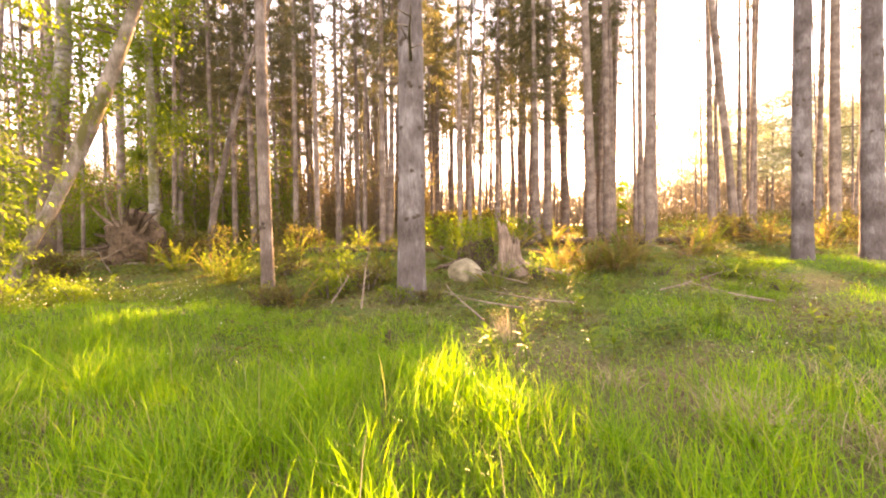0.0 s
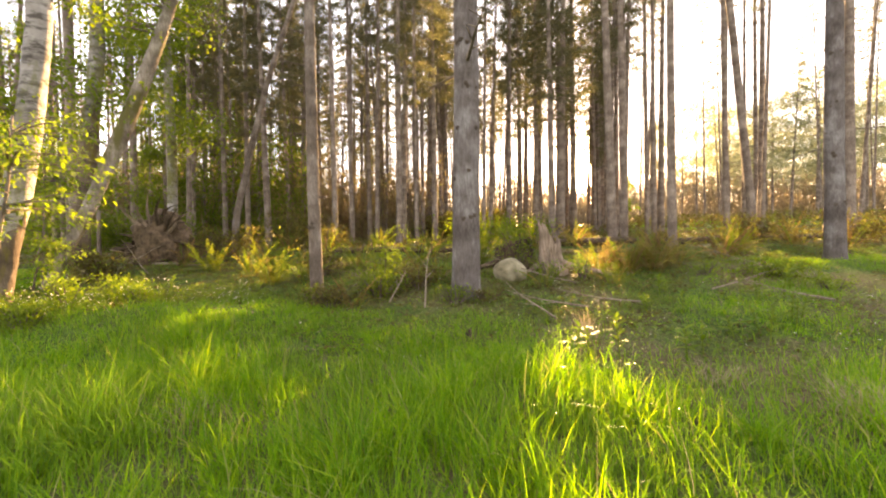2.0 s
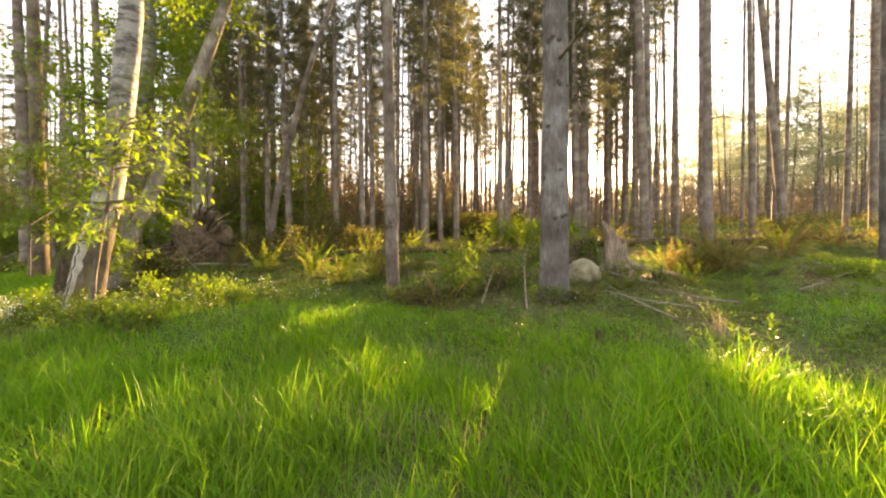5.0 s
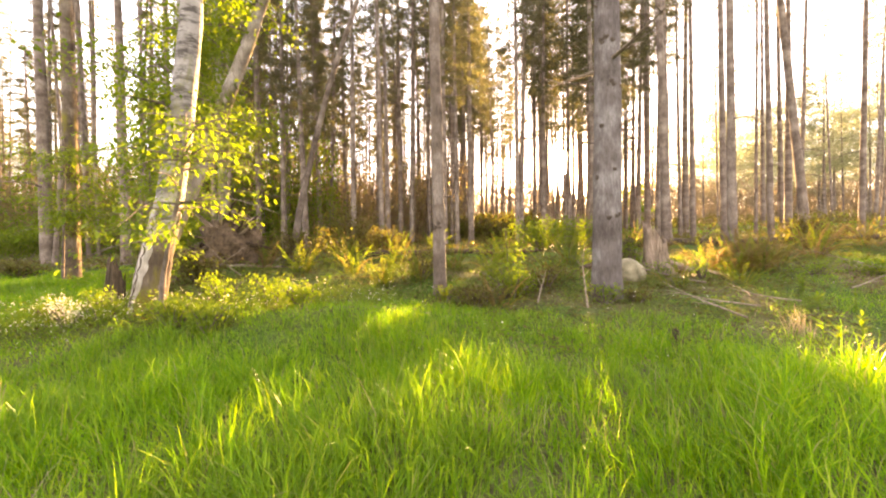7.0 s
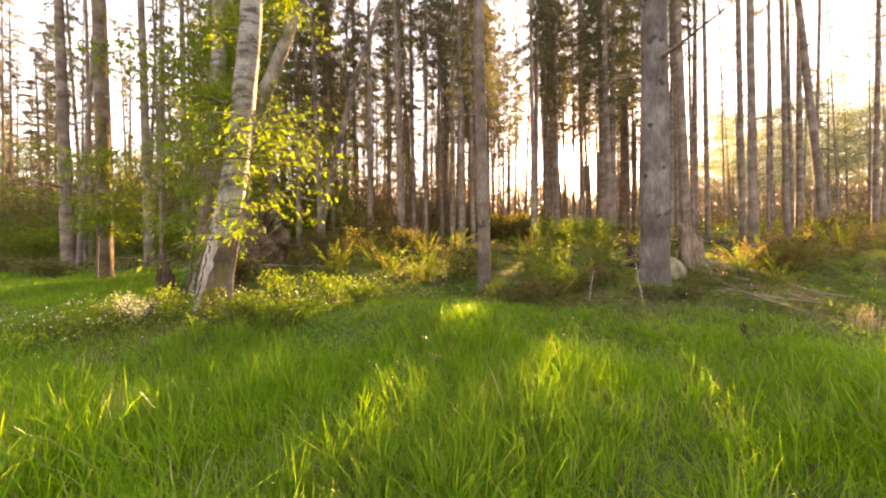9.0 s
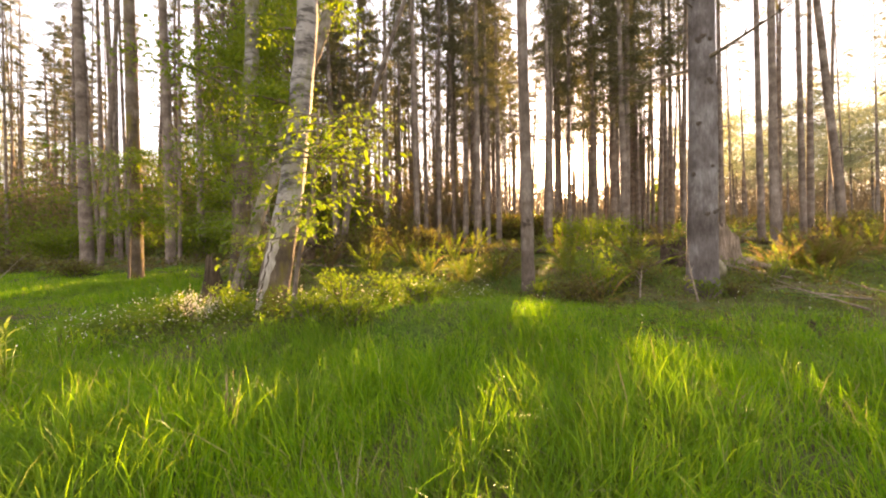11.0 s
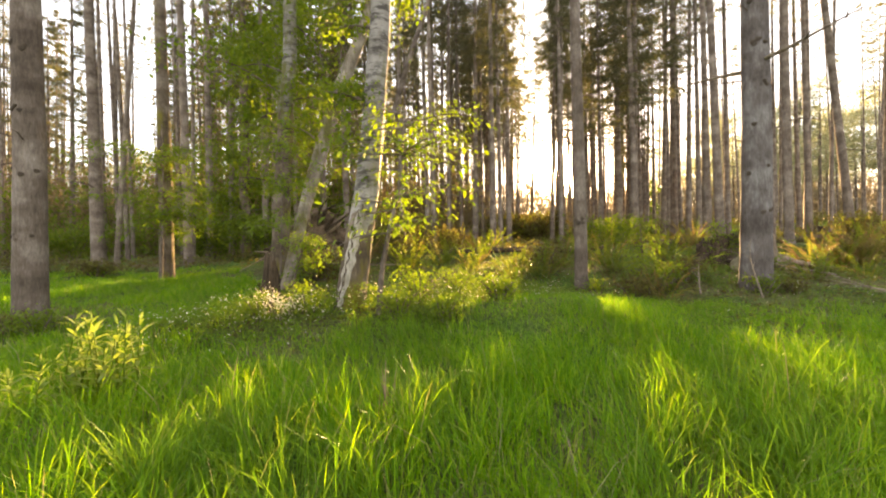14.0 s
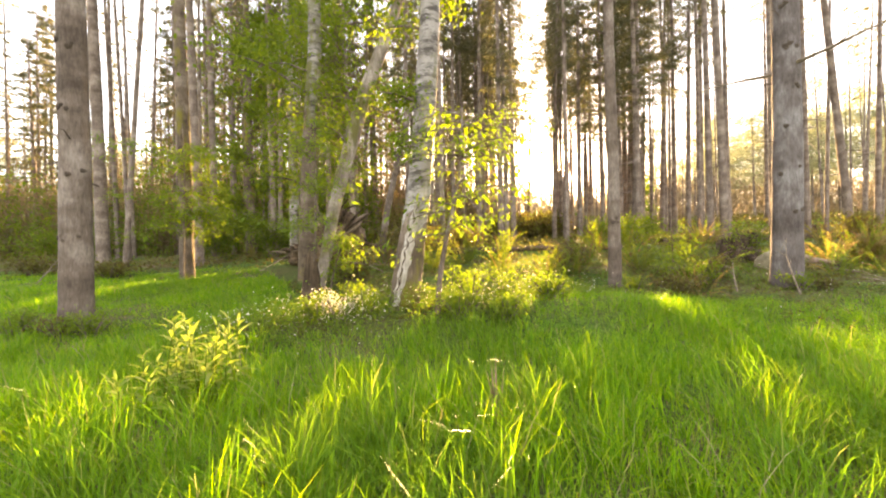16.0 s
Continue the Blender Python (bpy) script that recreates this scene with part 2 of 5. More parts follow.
LEAVES = leaf_material("young_leaves", [(0.0, (0.07, 0.13, 0.015)), (1.0, (0.13, 0.19, 0.03))], [(0.0, (0.13, 0.23, 0.014)), (1.0, (0.22, 0.29, 0.022))], 0.48, island=False)
PALELEAF = leaf_material("pale_herb_leaves", [(0.0, (0.14, 0.21, 0.05)), (1.0, (0.22, 0.28, 0.09))], [(0.0, (0.24, 0.34, 0.04)), (1.0, (0.34, 0.42, 0.07))], 0.5, island=False)
SAPLEAF = leaf_material("young_leaf_mass", [(0.0, (0.07, 0.13, 0.015)), (1.0, (0.13, 0.19, 0.03))], [(0.0, (0.13, 0.23, 0.014)), (1.0, (0.22, 0.29, 0.022))], 0.48)
CANOPY = leaf_material("broadleaf_canopy", [(0.0, (0.05, 0.09, 0.013)), (1.0, (0.11, 0.15, 0.025))], [(0.0, (0.11, 0.20, 0.012)), (1.0, (0.22, 0.28, 0.02))], 0.5)
BRUSH = leaf_material("shaded_brush", [(0.0, (0.07, 0.055, 0.024)), (0.6, (0.11, 0.09, 0.03)), (1.0, (0.10, 0.125, 0.025))],
                      [(0.0, (0.10, 0.08, 0.02)), (0.6, (0.16, 0.14, 0.03)), (1.0, (0.20, 0.24, 0.03))], 0.4)
FERN = leaf_material("sword_fern", [(0.0, (0.06, 0.09, 0.015)), (0.7, (0.10, 0.125, 0.02)), (1.0, (0.19, 0.12, 0.04))],
                     [(0.0, (0.16, 0.26, 0.02)), (0.7, (0.24, 0.29, 0.03)), (1.0, (0.30, 0.23, 0.05))], 0.5, island=False)
OLDFERN = leaf_material("old_fern", [(0.0, (0.09, 0.055, 0.022)), (0.6, (0.16, 0.095, 0.035)), (1.0, (0.11, 0.115, 0.02))],
                        [(0.0, (0.20, 0.135, 0.06)), (0.6, (0.33, 0.23, 0.09)), (1.0, (0.32, 0.32, 0.05))], 0.5, island=False)
WEED = leaf_material("dull_weeds", [(0.0, (0.075, 0.15, 0.02)), (0.8, (0.12, 0.20, 0.035)), (1.0, (0.17, 0.19, 0.07))],
                     [(0.0, (0.17, 0.33, 0.025)), (0.8, (0.25, 0.40, 0.04)), (1.0, (0.30, 0.32, 0.06))], 0.5, 1.2, (0.10, 0.17, 0.03))
THICKET = leaf_material("brown_undergrowth", [(0.0, (0.105, 0.078, 0.052)), (0.7, (0.175, 0.135, 0.09)), (1.0, (0.14, 0.14, 0.065))], [(0.0, (0.20, 0.14, 0.07)), (0.7, (0.30, 0.23, 0.11)), (1.0, (0.29, 0.31, 0.08))], 0.45)
# needles of the distant conifers, with evening haze mixed into the colour
FARNEEDLE = leaf_material("haze_paled_needles", [(0.0, (0.15, 0.18, 0.10)), (1.0, (0.24, 0.25, 0.15))], [(0.0, (0.25, 0.29, 0.17)), (1.0, (0.38, 0.40, 0.25))], 0.5)
FLOWER = leaf_material("white_petals", [(0.0, (0.62, 0.58, 0.50)), (1.0, (0.80, 0.76, 0.68))], [(0.0, (0.6, 0.55, 0.42)), (1.0, (0.75, 0.7, 0.55))], 0.4)
# the paleness of distance is painted into this foliage; no haze is modelled
FARLEAF = leaf_material("haze_paled_foliage", [(0.0, (0.16, 0.13, 0.10)), (0.7, (0.24, 0.20, 0.155)), (1.0, (0.19, 0.20, 0.11))], [(0.0, (0.24, 0.19, 0.13)), (1.0, (0.36, 0.30, 0.19))], 0.5)


# ---- building tools ----
rng = np.random.default_rng(7)


def raw_mesh(name, co, tris, mat, smooth=False):
    """A mesh from an array of places and an array of triangles."""
    me = bpy.data.meshes.new(name)
    co, tris = np.asarray(co, dtype=np.float32), np.asarray(tris, dtype=np.int32)
    me.vertices.add(len(co))
    me.vertices.foreach_set("co", co.ravel())
    me.loops.add(tris.size)
    me.loops.foreach_set("vertex_index", tris.ravel())
    me.polygons.add(len(tris))
    me.polygons.foreach_set("loop_start", np.arange(0, tris.size, 3, dtype=np.int32))
    me.polygons.foreach_set("use_smooth", np.full(len(tris), smooth))
    me.update(calc_edges=True)
    me.materials.append(mat)
    return me


def child(name, me, parent, m=None, label=""):
    ob = new(name, me)
    ob.parent = parent
    if m is not None:
        ob.matrix_basis = m
    if label:
        ob["label"] = label
    return ob


def part(name, bm, mat, parent, label=""):
    me = bpy.data.meshes.new(name)
    bm.to_mesh(me)
    bm.free()
    me.materials.append(mat)
    return child(name, me, parent, None, label)


def thing(name, place, label, category, group="", turn=0.0):
    ob = new(name)
    ob.empty_display_size = 0.1
    ob.matrix_basis = pose(*place, 0, 0, turn)
    return tagged(ob, label, category, group)


def ground_z(x, y):
    """The height of the ground: low by the path, rising slowly into the wood."""
    x, y = np.asarray(x, dtype=float), np.asarray(y, dtype=float)
    z = np.interp(y, [-60, -2, 0.5, 1.5, 3.0, 4.0, 5.2, 7.0, 9.0, 11.0, 15.0, 25.0, 40.0, 80.0, 160.0, 1500.0],
                  [-0.6, -0.42, -0.36, -0.30, -0.15, -0.03, 0.06, 0.27, 0.42, 0.55, 0.70, 1.05, 1.55, 2.8, 4.2, 6.0])
    low = np.clip((-6.0 - x) / 4.0, 0, 1) * np.clip((y - 5.5) / 3.0, 0, 1) * np.clip((40 - y) / 20, 0, 1)
    z = z - 0.14 * low
    z = z + 0.19 * np.exp(-(((x + 3.7) / 1.4) ** 2 + ((y - 4.0) / 0.8) ** 2))
    z = z + 0.10 * np.exp(-(((x + 5.6) / 1.2) ** 2 + ((y - 4.3) / 0.6) ** 2))
    z = z + 0.04 * np.exp(-(((x + 0.6) / 1.3) ** 2 + ((y - 6.2) / 0.9) ** 2)) - 0.07 * np.exp(-(((x + 2.5) / 1.0) ** 2 + ((y - 5.7) / 0.7) ** 2))
    z = z + 0.6 * np.clip((x - 9.0) / 8.0, 0, 1) * np.clip((y - 16.0) / 14.0, 0, 1)
    rough = 0.5 + 0.5 * np.clip(y / 12.0, 0, 1)
    z = z + rough * (0.035 * np.sin(1.3 * x + 0.7 * y + 0.4) * np.sin(0.9 * y - 0.5 * x) + 0.02 * np.sin(3.1 * x - 1.7 * y) + 0.012 * np.sin(6.3 * x + 1.1) * np.sin(5.7 * y))
    return z


def gz(x, y):
    return float(ground_z(x, y))


def tube(pts, radii, sides=12, step=0.25, rough=0.0, seed=0, flare=0.0, closed_top=True):
    """A tapered limb along a bent line: places and triangles."""
    pts = np.asarray(pts, dtype=float)
    span = np.concatenate([[0], np.cumsum(np.linalg.norm(np.diff(pts, axis=0), axis=1))])
    count = max(len(pts), int(span[-1] / step) + 2)
    s = np.linspace(0, span[-1], count)
    if flare:
        s = np.unique(np.concatenate([s, np.linspace(0, min(0.6, span[-1]), 9)]))
    line = np.stack([np.interp(s, span, pts[:, k]) for k in range(3)], axis=1)
    if len(pts) > 2:
        for _ in range(3):
            line[1:-1] = 0.25 * line[:-2] + 0.5 * line[1:-1] + 0.25 * line[2:]
    rad = np.interp(s, span, np.asarray(radii, dtype=float))
    tangent = np.gradient(line, axis=0)
    tangent /= np.linalg.norm(tangent, axis=1)[:, None]
    ref = np.array([0, 1.0, 0]) if abs(tangent[0][1]) < 0.8 else np.array([1.0, 0, 0])
    u = np.cross(tangent, ref)
    u /= np.linalg.norm(u, axis=1)[:, None]
    v = np.cross(tangent, u)
    a = np.linspace(0, 2 * np.pi, sides, endpoint=False)
    r = rad[:, None] * np.ones(sides)[None, :]
    if flare:
        lobes = 1 + 0.45 * np.sin(5 * a + seed) + 0.3 * np.sin(3 * a + 2 * seed)
        r = r * (1 + flare * np.exp(-s / 0.16)[:, None] * lobes[None, :])
    if rough:
        for k, (fa, fs) in enumerate(((3, 2.1), (5, 4.7), (8, 7.9), (11, 13.0))):
            r = r * (1 + rough / (1 + 0.5 * k) * np.sin(fa * a[None, :] + 1.7 * k + seed) * np.sin(fs * s[:, None] + 2.3 * seed + k))
    co = line[:, None, :] + r[:, :, None] * (np.cos(a)[None, :, None] * u[:, None, :] + np.sin(a)[None, :, None] * v[:, None, :])
    rings, co = len(s), co.reshape(-1, 3)
    i = np.arange(rings - 1)[:, None] * sides
    j = np.arange(sides)[None, :]
    k = (j + 1) % sides
    p, q, p2, q2 = (i + j).ravel(), (i + k).ravel(), (i + sides + j).ravel(), (i + sides + k).ravel()
    tris = np.concatenate([np.stack([p, p2, q], 1), np.stack([q, p2, q2], 1)])
    if closed_top:
        tip = len(co)
        co = np.vstack([co, line[-1:] + tangent[-1:] * rad[-1]])
        last = (rings - 1) * sides + np.arange(sides)
        tris = np.concatenate([tris, np.stack([last, np.full(sides, tip), (rings - 1) * sides + (np.arange(sides) + 1) % sides], 1)])
    return co, tris


def joined(pieces):
    cos, tris, base = [], [], 0
    for co, tr in pieces:
        cos.append(co)
        tris.append(np.asarray(tr) + base)
        base += len(co)
    return np.vstack(cos), np.vstack(tris)


def unit(v):
    return v / np.maximum(np.linalg.norm(v, axis=-1, keepdims=True), 1e-9)


def leaf_set(place, way, length, width, up=None, fold=0.15):
    """Many pointed leaves, two triangles each, folded a little along the middle."""
    n = len(place)
    way = unit(way)
    up = rng.normal(size=(n, 3)) if up is None else up + 0.35 * rng.normal(size=(n, 3))
    side = unit(np.cross(way, up))
    lift = unit(np.cross(side, way))
    length, width = np.broadcast_to(length, n)[:, None], np.broadcast_to(width, n)[:, None]
    mid = place + way * length * 0.45 + lift * width * fold
    co = np.stack([place, mid + side * width * 0.5, place + way * length, mid - side * width * 0.5], axis=1).reshape(-1, 3)
    b = np.arange(n)[:, None] * 4
    return co, np.concatenate([b + np.array([[0, 1, 2]]), b + np.array([[0, 2, 3]])])


def needle_set(place, way, length, width):
    """Many narrow sprays, one triangle each."""
    n = len(place)
    way = unit(way)
    side = unit(np.cross(way, rng.normal(size=(n, 3)))) * (0.5 * np.broadcast_to(width, n))[:, None]
    tip = place + way * np.broadcast_to(length, n)[:, None]
    co = np.stack([place - side, place + side, tip], axis=1).reshape(-1, 3)
    return co, np.arange(3 * n).reshape(-1, 3)


def blade_set(x, y, z, height, width, lean, bend, heading=None, short=False):
    """Grass blades: bent towards a side and pointed; five triangles each, three for short ones."""
    n = len(x)
    ang = rng.uniform(0, 2 * np.pi, n) if heading is None else heading
    out = np.stack([np.cos(ang), np.sin(ang), np.zeros(n)], 1) + lean
    turn = rng.uniform(0, 2 * np.pi, n)
    side = np.stack([np.cos(turn), np.sin(turn), np.zeros(n)], 1)
    root = np.stack([x, y, z - 0.02], 1)
    rows = []
    for t, w in ((0.0, 0.9), (0.55, 0.85), (1.0, 0.0)) if short else ((0.0, 0.8), (0.4, 1.0), (0.75, 0.62), (1.0, 0.0)):
        c = root + np.array([0, 0, 1.0]) * (height * (t - 0.30 * bend * t * t))[:, None] + out * (height * bend * t * t * 0.75)[:, None]
        if w:
            rows += [c - side * (0.5 * w * width)[:, None], c + side * (0.5 * w * width)[:, None]]
        else:
            rows.append(c)
    co = np.stack(rows, axis=1).reshape(-1, 3)
    faces = ((0, 1, 3), (0, 3, 2), (2, 3, 4)) if short else ((0, 1, 3), (0, 3, 2), (2, 3, 5), (2, 5, 4), (4, 5, 6))
    b = np.arange(n)[:, None] * len(rows)
    tris = np.concatenate([b + np.array([t]) for t in faces])
    return co, tris


def patchy(x, y, s, k=0.0):
    """A smooth value from 0 to 1 that varies over about s metres."""
    x, y = x / s + 3.1 * k, y / s - 1.7 * k
    v = np.sin(2.1 * x + 1.3 * np.sin(1.7 * y + k)) + np.sin(2.7 * y + 1.1 * np.sin(2.3 * x)) + 0.6 * np.sin(4.9 * x - 3.7 * y + k)
    return np.clip(0.5 + v / 4.2, 0, 1)


# ---- ground ----
def graded(near_lo, near_hi, step, far_lo, far_hi, growth):
    v = list(np.arange(near_lo, near_hi + 1e-6, step))
    d = step
    while v[-1] < far_hi:
        d *= growth
        v.append(v[-1] + d)
    d = step
    while v[0] > far_lo:
        d *= growth
        v.insert(0, v[0] - d)
    return np.array(v)


def build_ground():
    xs = graded(-16, 13, 0.2, -900, 900, 1.18)
    ys = graded(-3, 16, 0.18, -400, 1400, 1.18)
    gx, gy = np.meshgrid(xs, ys)
    co = np.stack([gx.ravel(), gy.ravel(), ground_z(gx.ravel(), gy.ravel())], 1)
    w = len(xs)
    i = (np.arange(len(ys) - 1)[:, None] * w + np.arange(w - 1)[None, :]).ravel()
    tris = np.concatenate([np.stack([i, i + 1, i + w + 1], 1), np.stack([i, i + w + 1, i + w], 1)])
    tagged(new("ground", raw_mesh("ground", co, tris, SOIL, True)), "brown leaf litter and mossy soil of the wood", "ground", kind="structure")


build_ground()
TREES = "conifers of the wood"


# ---- trees that stand near the path ----
def twig_branch(length, seed, rise=0.1, r0=0.014):
    """A dead branch along +x with bare side twigs."""
    r = random.Random(seed)
    pts = [(0, 0, 0)]
    for k in range(1, 7):
        t = k / 6
        pts.append((length * t, 0.06 * length * r.uniform(-1, 1) * t, rise * length * t * t + 0.05 * length * r.uniform(-1, 1) * t))
    pieces = [tube(pts, [r0 * (1 - 0.8 * k / 6) for k in range(7)], 5, 0.5)]
    for k in range(2, 6):
        p = Vector(pts[k])
        d = Vector((r.uniform(0.4, 1), r.choice((-1, 1)) * r.uniform(0.3, 0.8), r.uniform(-0.3, 0.5))).normalized() * length * r.uniform(0.12, 0.28)
        pieces.append(tube([p, p + d * 0.5 + Vector((0, 0, 0.02)), p + d], [r0 * 0.4, r0 * 0.3, r0 * 0.15], 3, 0.5, closed_top=False))
    return joined(pieces)


BRANCHES = [raw_mesh("branch", *twig_branch(L, s, rise, r0), BROWN, True) for L, s, rise, r0 in
            ((0.5, 1, 0.1, 0.012), (0.9, 2, 0.25, 0.016), (1.2, 3, -0.1, 0.02), (0.22, 4, 0.0, 0.013), (1.6, 5, -0.25, 0.022))]


BRANCHES.append(raw_mesh("branch", *twig_branch(0.98, 9, -0.04, 0.03), DEADWOOD, True))
BRANCHES.append(raw_mesh("branch", *twig_branch(1.15, 12, 0.04, 0.03), DEADWOOD, True))


def knot_mesh():
    bm = bmesh.new()
    bmesh.ops.create_icosphere(bm, subdivisions=2, radius=1.0)
    for v in bm.verts:
        a = math.atan2(v.co.z, v.co.y)
        v.co *= 1 + 0.12 * math.sin(3 * a + 1)
        v.co.x *= 0.45
        if math.hypot(v.co.y, v.co.z) < 0.45 and v.co.x > 0:
            v.co.x *= 0.35
    me = bpy.data.meshes.new("knot")
    bm.to_mesh(me)
    bm.free()
    for p in me.polygons:
        p.use_smooth = True
    me.materials.append(KNOTWOOD)
    return me


KNOT = knot_mesh()


def crown_needles(z0, z1, reach, limbs, per_limb, seed, droop=0.25, size=0.2):
    """A needle crown: drooping limbs set with small sprays, wider below and uneven."""
    r = np.random.default_rng(seed)
    wood, place, way = [], [], []
    for k in range(limbs):
        h = z0 + (z1 - z0) * (k + r.uniform(0, 0.9)) / limbs
        a = r.uniform(0, 2 * np.pi)
        share = (h - z0) / (z1 - z0)
        L = reach * (1 - 0.75 * share) * r.uniform(0.45, 1.1)
        d = np.array([np.cos(a), np.sin(a), 0.0])
        line = np.array([np.array([0, 0, h]) + d * L * t + np.array([0, 0, 0.12 * L * t - droop * L * t * t]) for t in (0, 0.5, 0.75, 1.0)])
        wood.append(tube(line[[0, 1, 3]], [0.022, 0.012, 0.004], 3, 9.0, closed_top=False))
        t = r.beta(1.6, 1.1, per_limb)
        p = np.stack([np.interp(t, (0, 0.5, 0.75, 1.0), line[:, c]) for c in range(3)], 1)
        spread = 0.10 + 0.22 * L * (1 - t)
        across = np.cross(d, [0, 0, 1])
        p = p + across[None, :] * (r.normal(size=per_limb) * spread)[:, None]
        p[:, 2] -= np.abs(r.normal(size=per_limb)) * 0.14 * size / 0.2
        place.append(p)
        way.append(d[None, :] * 0.7 + r.normal(size=(per_limb, 3)) * 0.55 + np.array([0, 0, -0.35]))
    P, W = np.vstack(place), np.vstack(way)
    n = len(P)
    leaf = needle_set(P, W, size * r.uniform(0.7, 1.7, n), size * 0.30 * r.uniform(0.6, 1.4, n))
    return joined(wood), leaf


def crown_tufts(z0, z1, reach, limbs, per_limb, seed, size):
    """A rounded, open pine crown: level limbs that end in flat tufts of needles."""
    r = np.random.default_rng(seed)
    wood, place, way = [], [], []
    for k in range(limbs):
        share = (k + r.uniform(0, 0.9)) / limbs
        h = z0 + (z1 - z0) * share
        a = r.uniform(0, 2 * np.pi)
        L = reach * (0.35 + 0.65 * math.sin(math.pi * (0.18 + 0.8 * share))) * r.uniform(0.55, 1.1)
        d = np.array([np.cos(a), np.sin(a), 0.0])
        tip = np.array([0, 0, h + r.uniform(-0.1, 0.25) * L]) + d * L
        wood.append(tube(np.array([[0, 0, h], (np.array([0, 0, h]) + tip) / 2 + [0, 0, 0.05 * L], tip]), [0.03, 0.016, 0.005], 3, 9.0, closed_top=False))
        for q in range(3):
            c = np.array([0, 0, h]) * (0.55 - 0.22 * q) + tip * (0.45 + 0.22 * q) + r.normal(size=3) * 0.12 * L
            m = per_limb // 3
            place.append(c + r.normal(size=(m, 3)) * np.array([0.20, 0.20, 0.09]) * reach)
            way.append(d * 0.5 + r.normal(size=(m, 3)) * 0.7 + np.array([0, 0, 0.25]))
    P, W = np.vstack(place), np.vstack(way)
    n = len(P)
    return joined(wood), needle_set(P, W, size * r.uniform(0.7, 1.6, n), size * 0.4 * r.uniform(0.6, 1.4, n))


def conifer(name, x, y, d, label, bark, height=16, lean=(0, 0), sides=28, rough=0.035, step=0.06, flare=0.35, seed=1, crown_from=7.5, knots=0, branches=()):
    root = thing(name, (x, y, gz(x, y) - 0.12), label, "tree", TREES)
    r0 = d / 2
    top = np.array([lean[0] * height, lean[1] * height, height])
    pts = [top * t + np.array([0.03 * math.sin(5 * t + seed), 0.03 * math.cos(4 * t + seed), 0]) * (t > 0) for t in np.linspace(0, 1, 9)]
    radii = [r0 * (1 - 0.75 * t) for t in np.linspace(0, 1, 9)]
    low = tube(pts[:5], radii[:5], sides, step, rough, seed, flare, False)
    high = tube(pts[4:], radii[4:], max(10, sides // 2), 0.4, rough, seed)
    bole = child("trunk", raw_mesh("trunk", *joined([low, high]), bark, True), root)
    wood, leaf = crown_needles(crown_from, height, 2.4, 34, 150, seed, 0.25, 0.10)
    tagged(child("limb_tangle", raw_mesh("limb_tangle", *wood, BROWN), root), kind="stuff")
    tagged(child("crown", raw_mesh("crown", *leaf, NEEDLES), root), kind="stuff")
    rr = random.Random(seed)

    def skin(h, a):
        t = h / height
        rad = r0 * (1 - 0.75 * t)
        c = Vector((np.interp(t, np.linspace(0, 1, 9), [p[0] for p in pts]), np.interp(t, np.linspace(0, 1, 9), [p[1] for p in pts]), h))
        return c + Vector((math.cos(a), math.sin(a), 0)) * rad, rad

    for k in range(knots):
        h = 1.1 + 2.7 * (k // 4) / max(1, (knots - 1) // 4) + rr.uniform(-0.05, 0.05)
        a = -math.pi / 2 + rr.uniform(-1.25, 1.25)
        p, rad = skin(h, a)
        s = rr.uniform(0.016, 0.032)
        child("knot", KNOT, bole, Matrix.Translation(p) @ Euler((rr.uniform(-0.3, 0.3), 0, a)).to_matrix().to_4x4() @ Matrix.Diagonal((s, s * 1.2, s, 1)))
    for which, h, a, tilt in branches:
        p, rad = skin(h, radians(a))
        child("branch", BRANCHES[which], root, Matrix.Translation(p - Vector((math.cos(radians(a)), math.sin(radians(a)), 0)) * rad * 0.4) @ Euler((0, radians(-tilt), radians(a))).to_matrix().to_4x4())
    return root


conifer("spruce_tree", -0.36, 5.18, 0.36, "tall grey-barked spruce with dark knots and dead branches", SPRUCE, 17, (0.02, 0.006), 36, 0.02, 0.05, 0.3, 2, 8, 22,
        ((5, 2.98, 120, 9), (6, 3.05, -85, -2), (3, 3.0, 8, 10), (0, 2.85, 150, 0), (3, 2.05, 165, 4), (0, 2.2, 10, 4), (3, 3.7, 200, 15), (1, 4.2, 160, -5)))
conifer("spruce_tree", -2.45, 5.77, 0.185, "slender brown spruce with a few dead twigs", BROWN, 13, (0.009, 0), 22, 0.03, 0.06, 0.3, 3, 6.5, 4,
        ((3, 2.4, 185, 0), (0, 1.9, 10, 8), (3, 3.1, 180, -5), (0, 2.9, 15, 5), (3, 1.5, -20, 0), (0, 3.8, 190, 10), (0, 2.62, 178, 2), (3, 2.68, -5, 3), (3, 2.3, -30, 0), (0, 3.35, -165, 5), (0, 2.35, 20, -6)))
conifer("spruce_tree", 6.5, 7.4, 0.32, "tall grey-barked spruce beside mossy ground", SPRUCE, 17, (0.008, 0), 30, 0.02, 0.06, 0.22, 5, 8, 16, ((0, 3.6, 170, 5), (3, 2.4, 190, 0)))
conifer("spruce_tree", 7.85, 7.5, 0.36, "thick grey-brown spruce at the clearing's edge", SPRUCE, 17, (-0.004, 0), 30, 0.02, 0.06, 0.22, 6, 8, 12, ((3, 2.4, 190, 0),))
conifer("spruce_tree", -9.0, 4.65, 0.30, "thick brown spruce with broken branch stubs", BROWN, 16, (0.012, 0), 32, 0.025, 0.06, 0.25, 7, 8, 18,
        ((3, 2.15, 200, 15), (3, 2.1, -70, 20), (0, 2.9, 170, 10), (3, 1.9, 190, -10)))
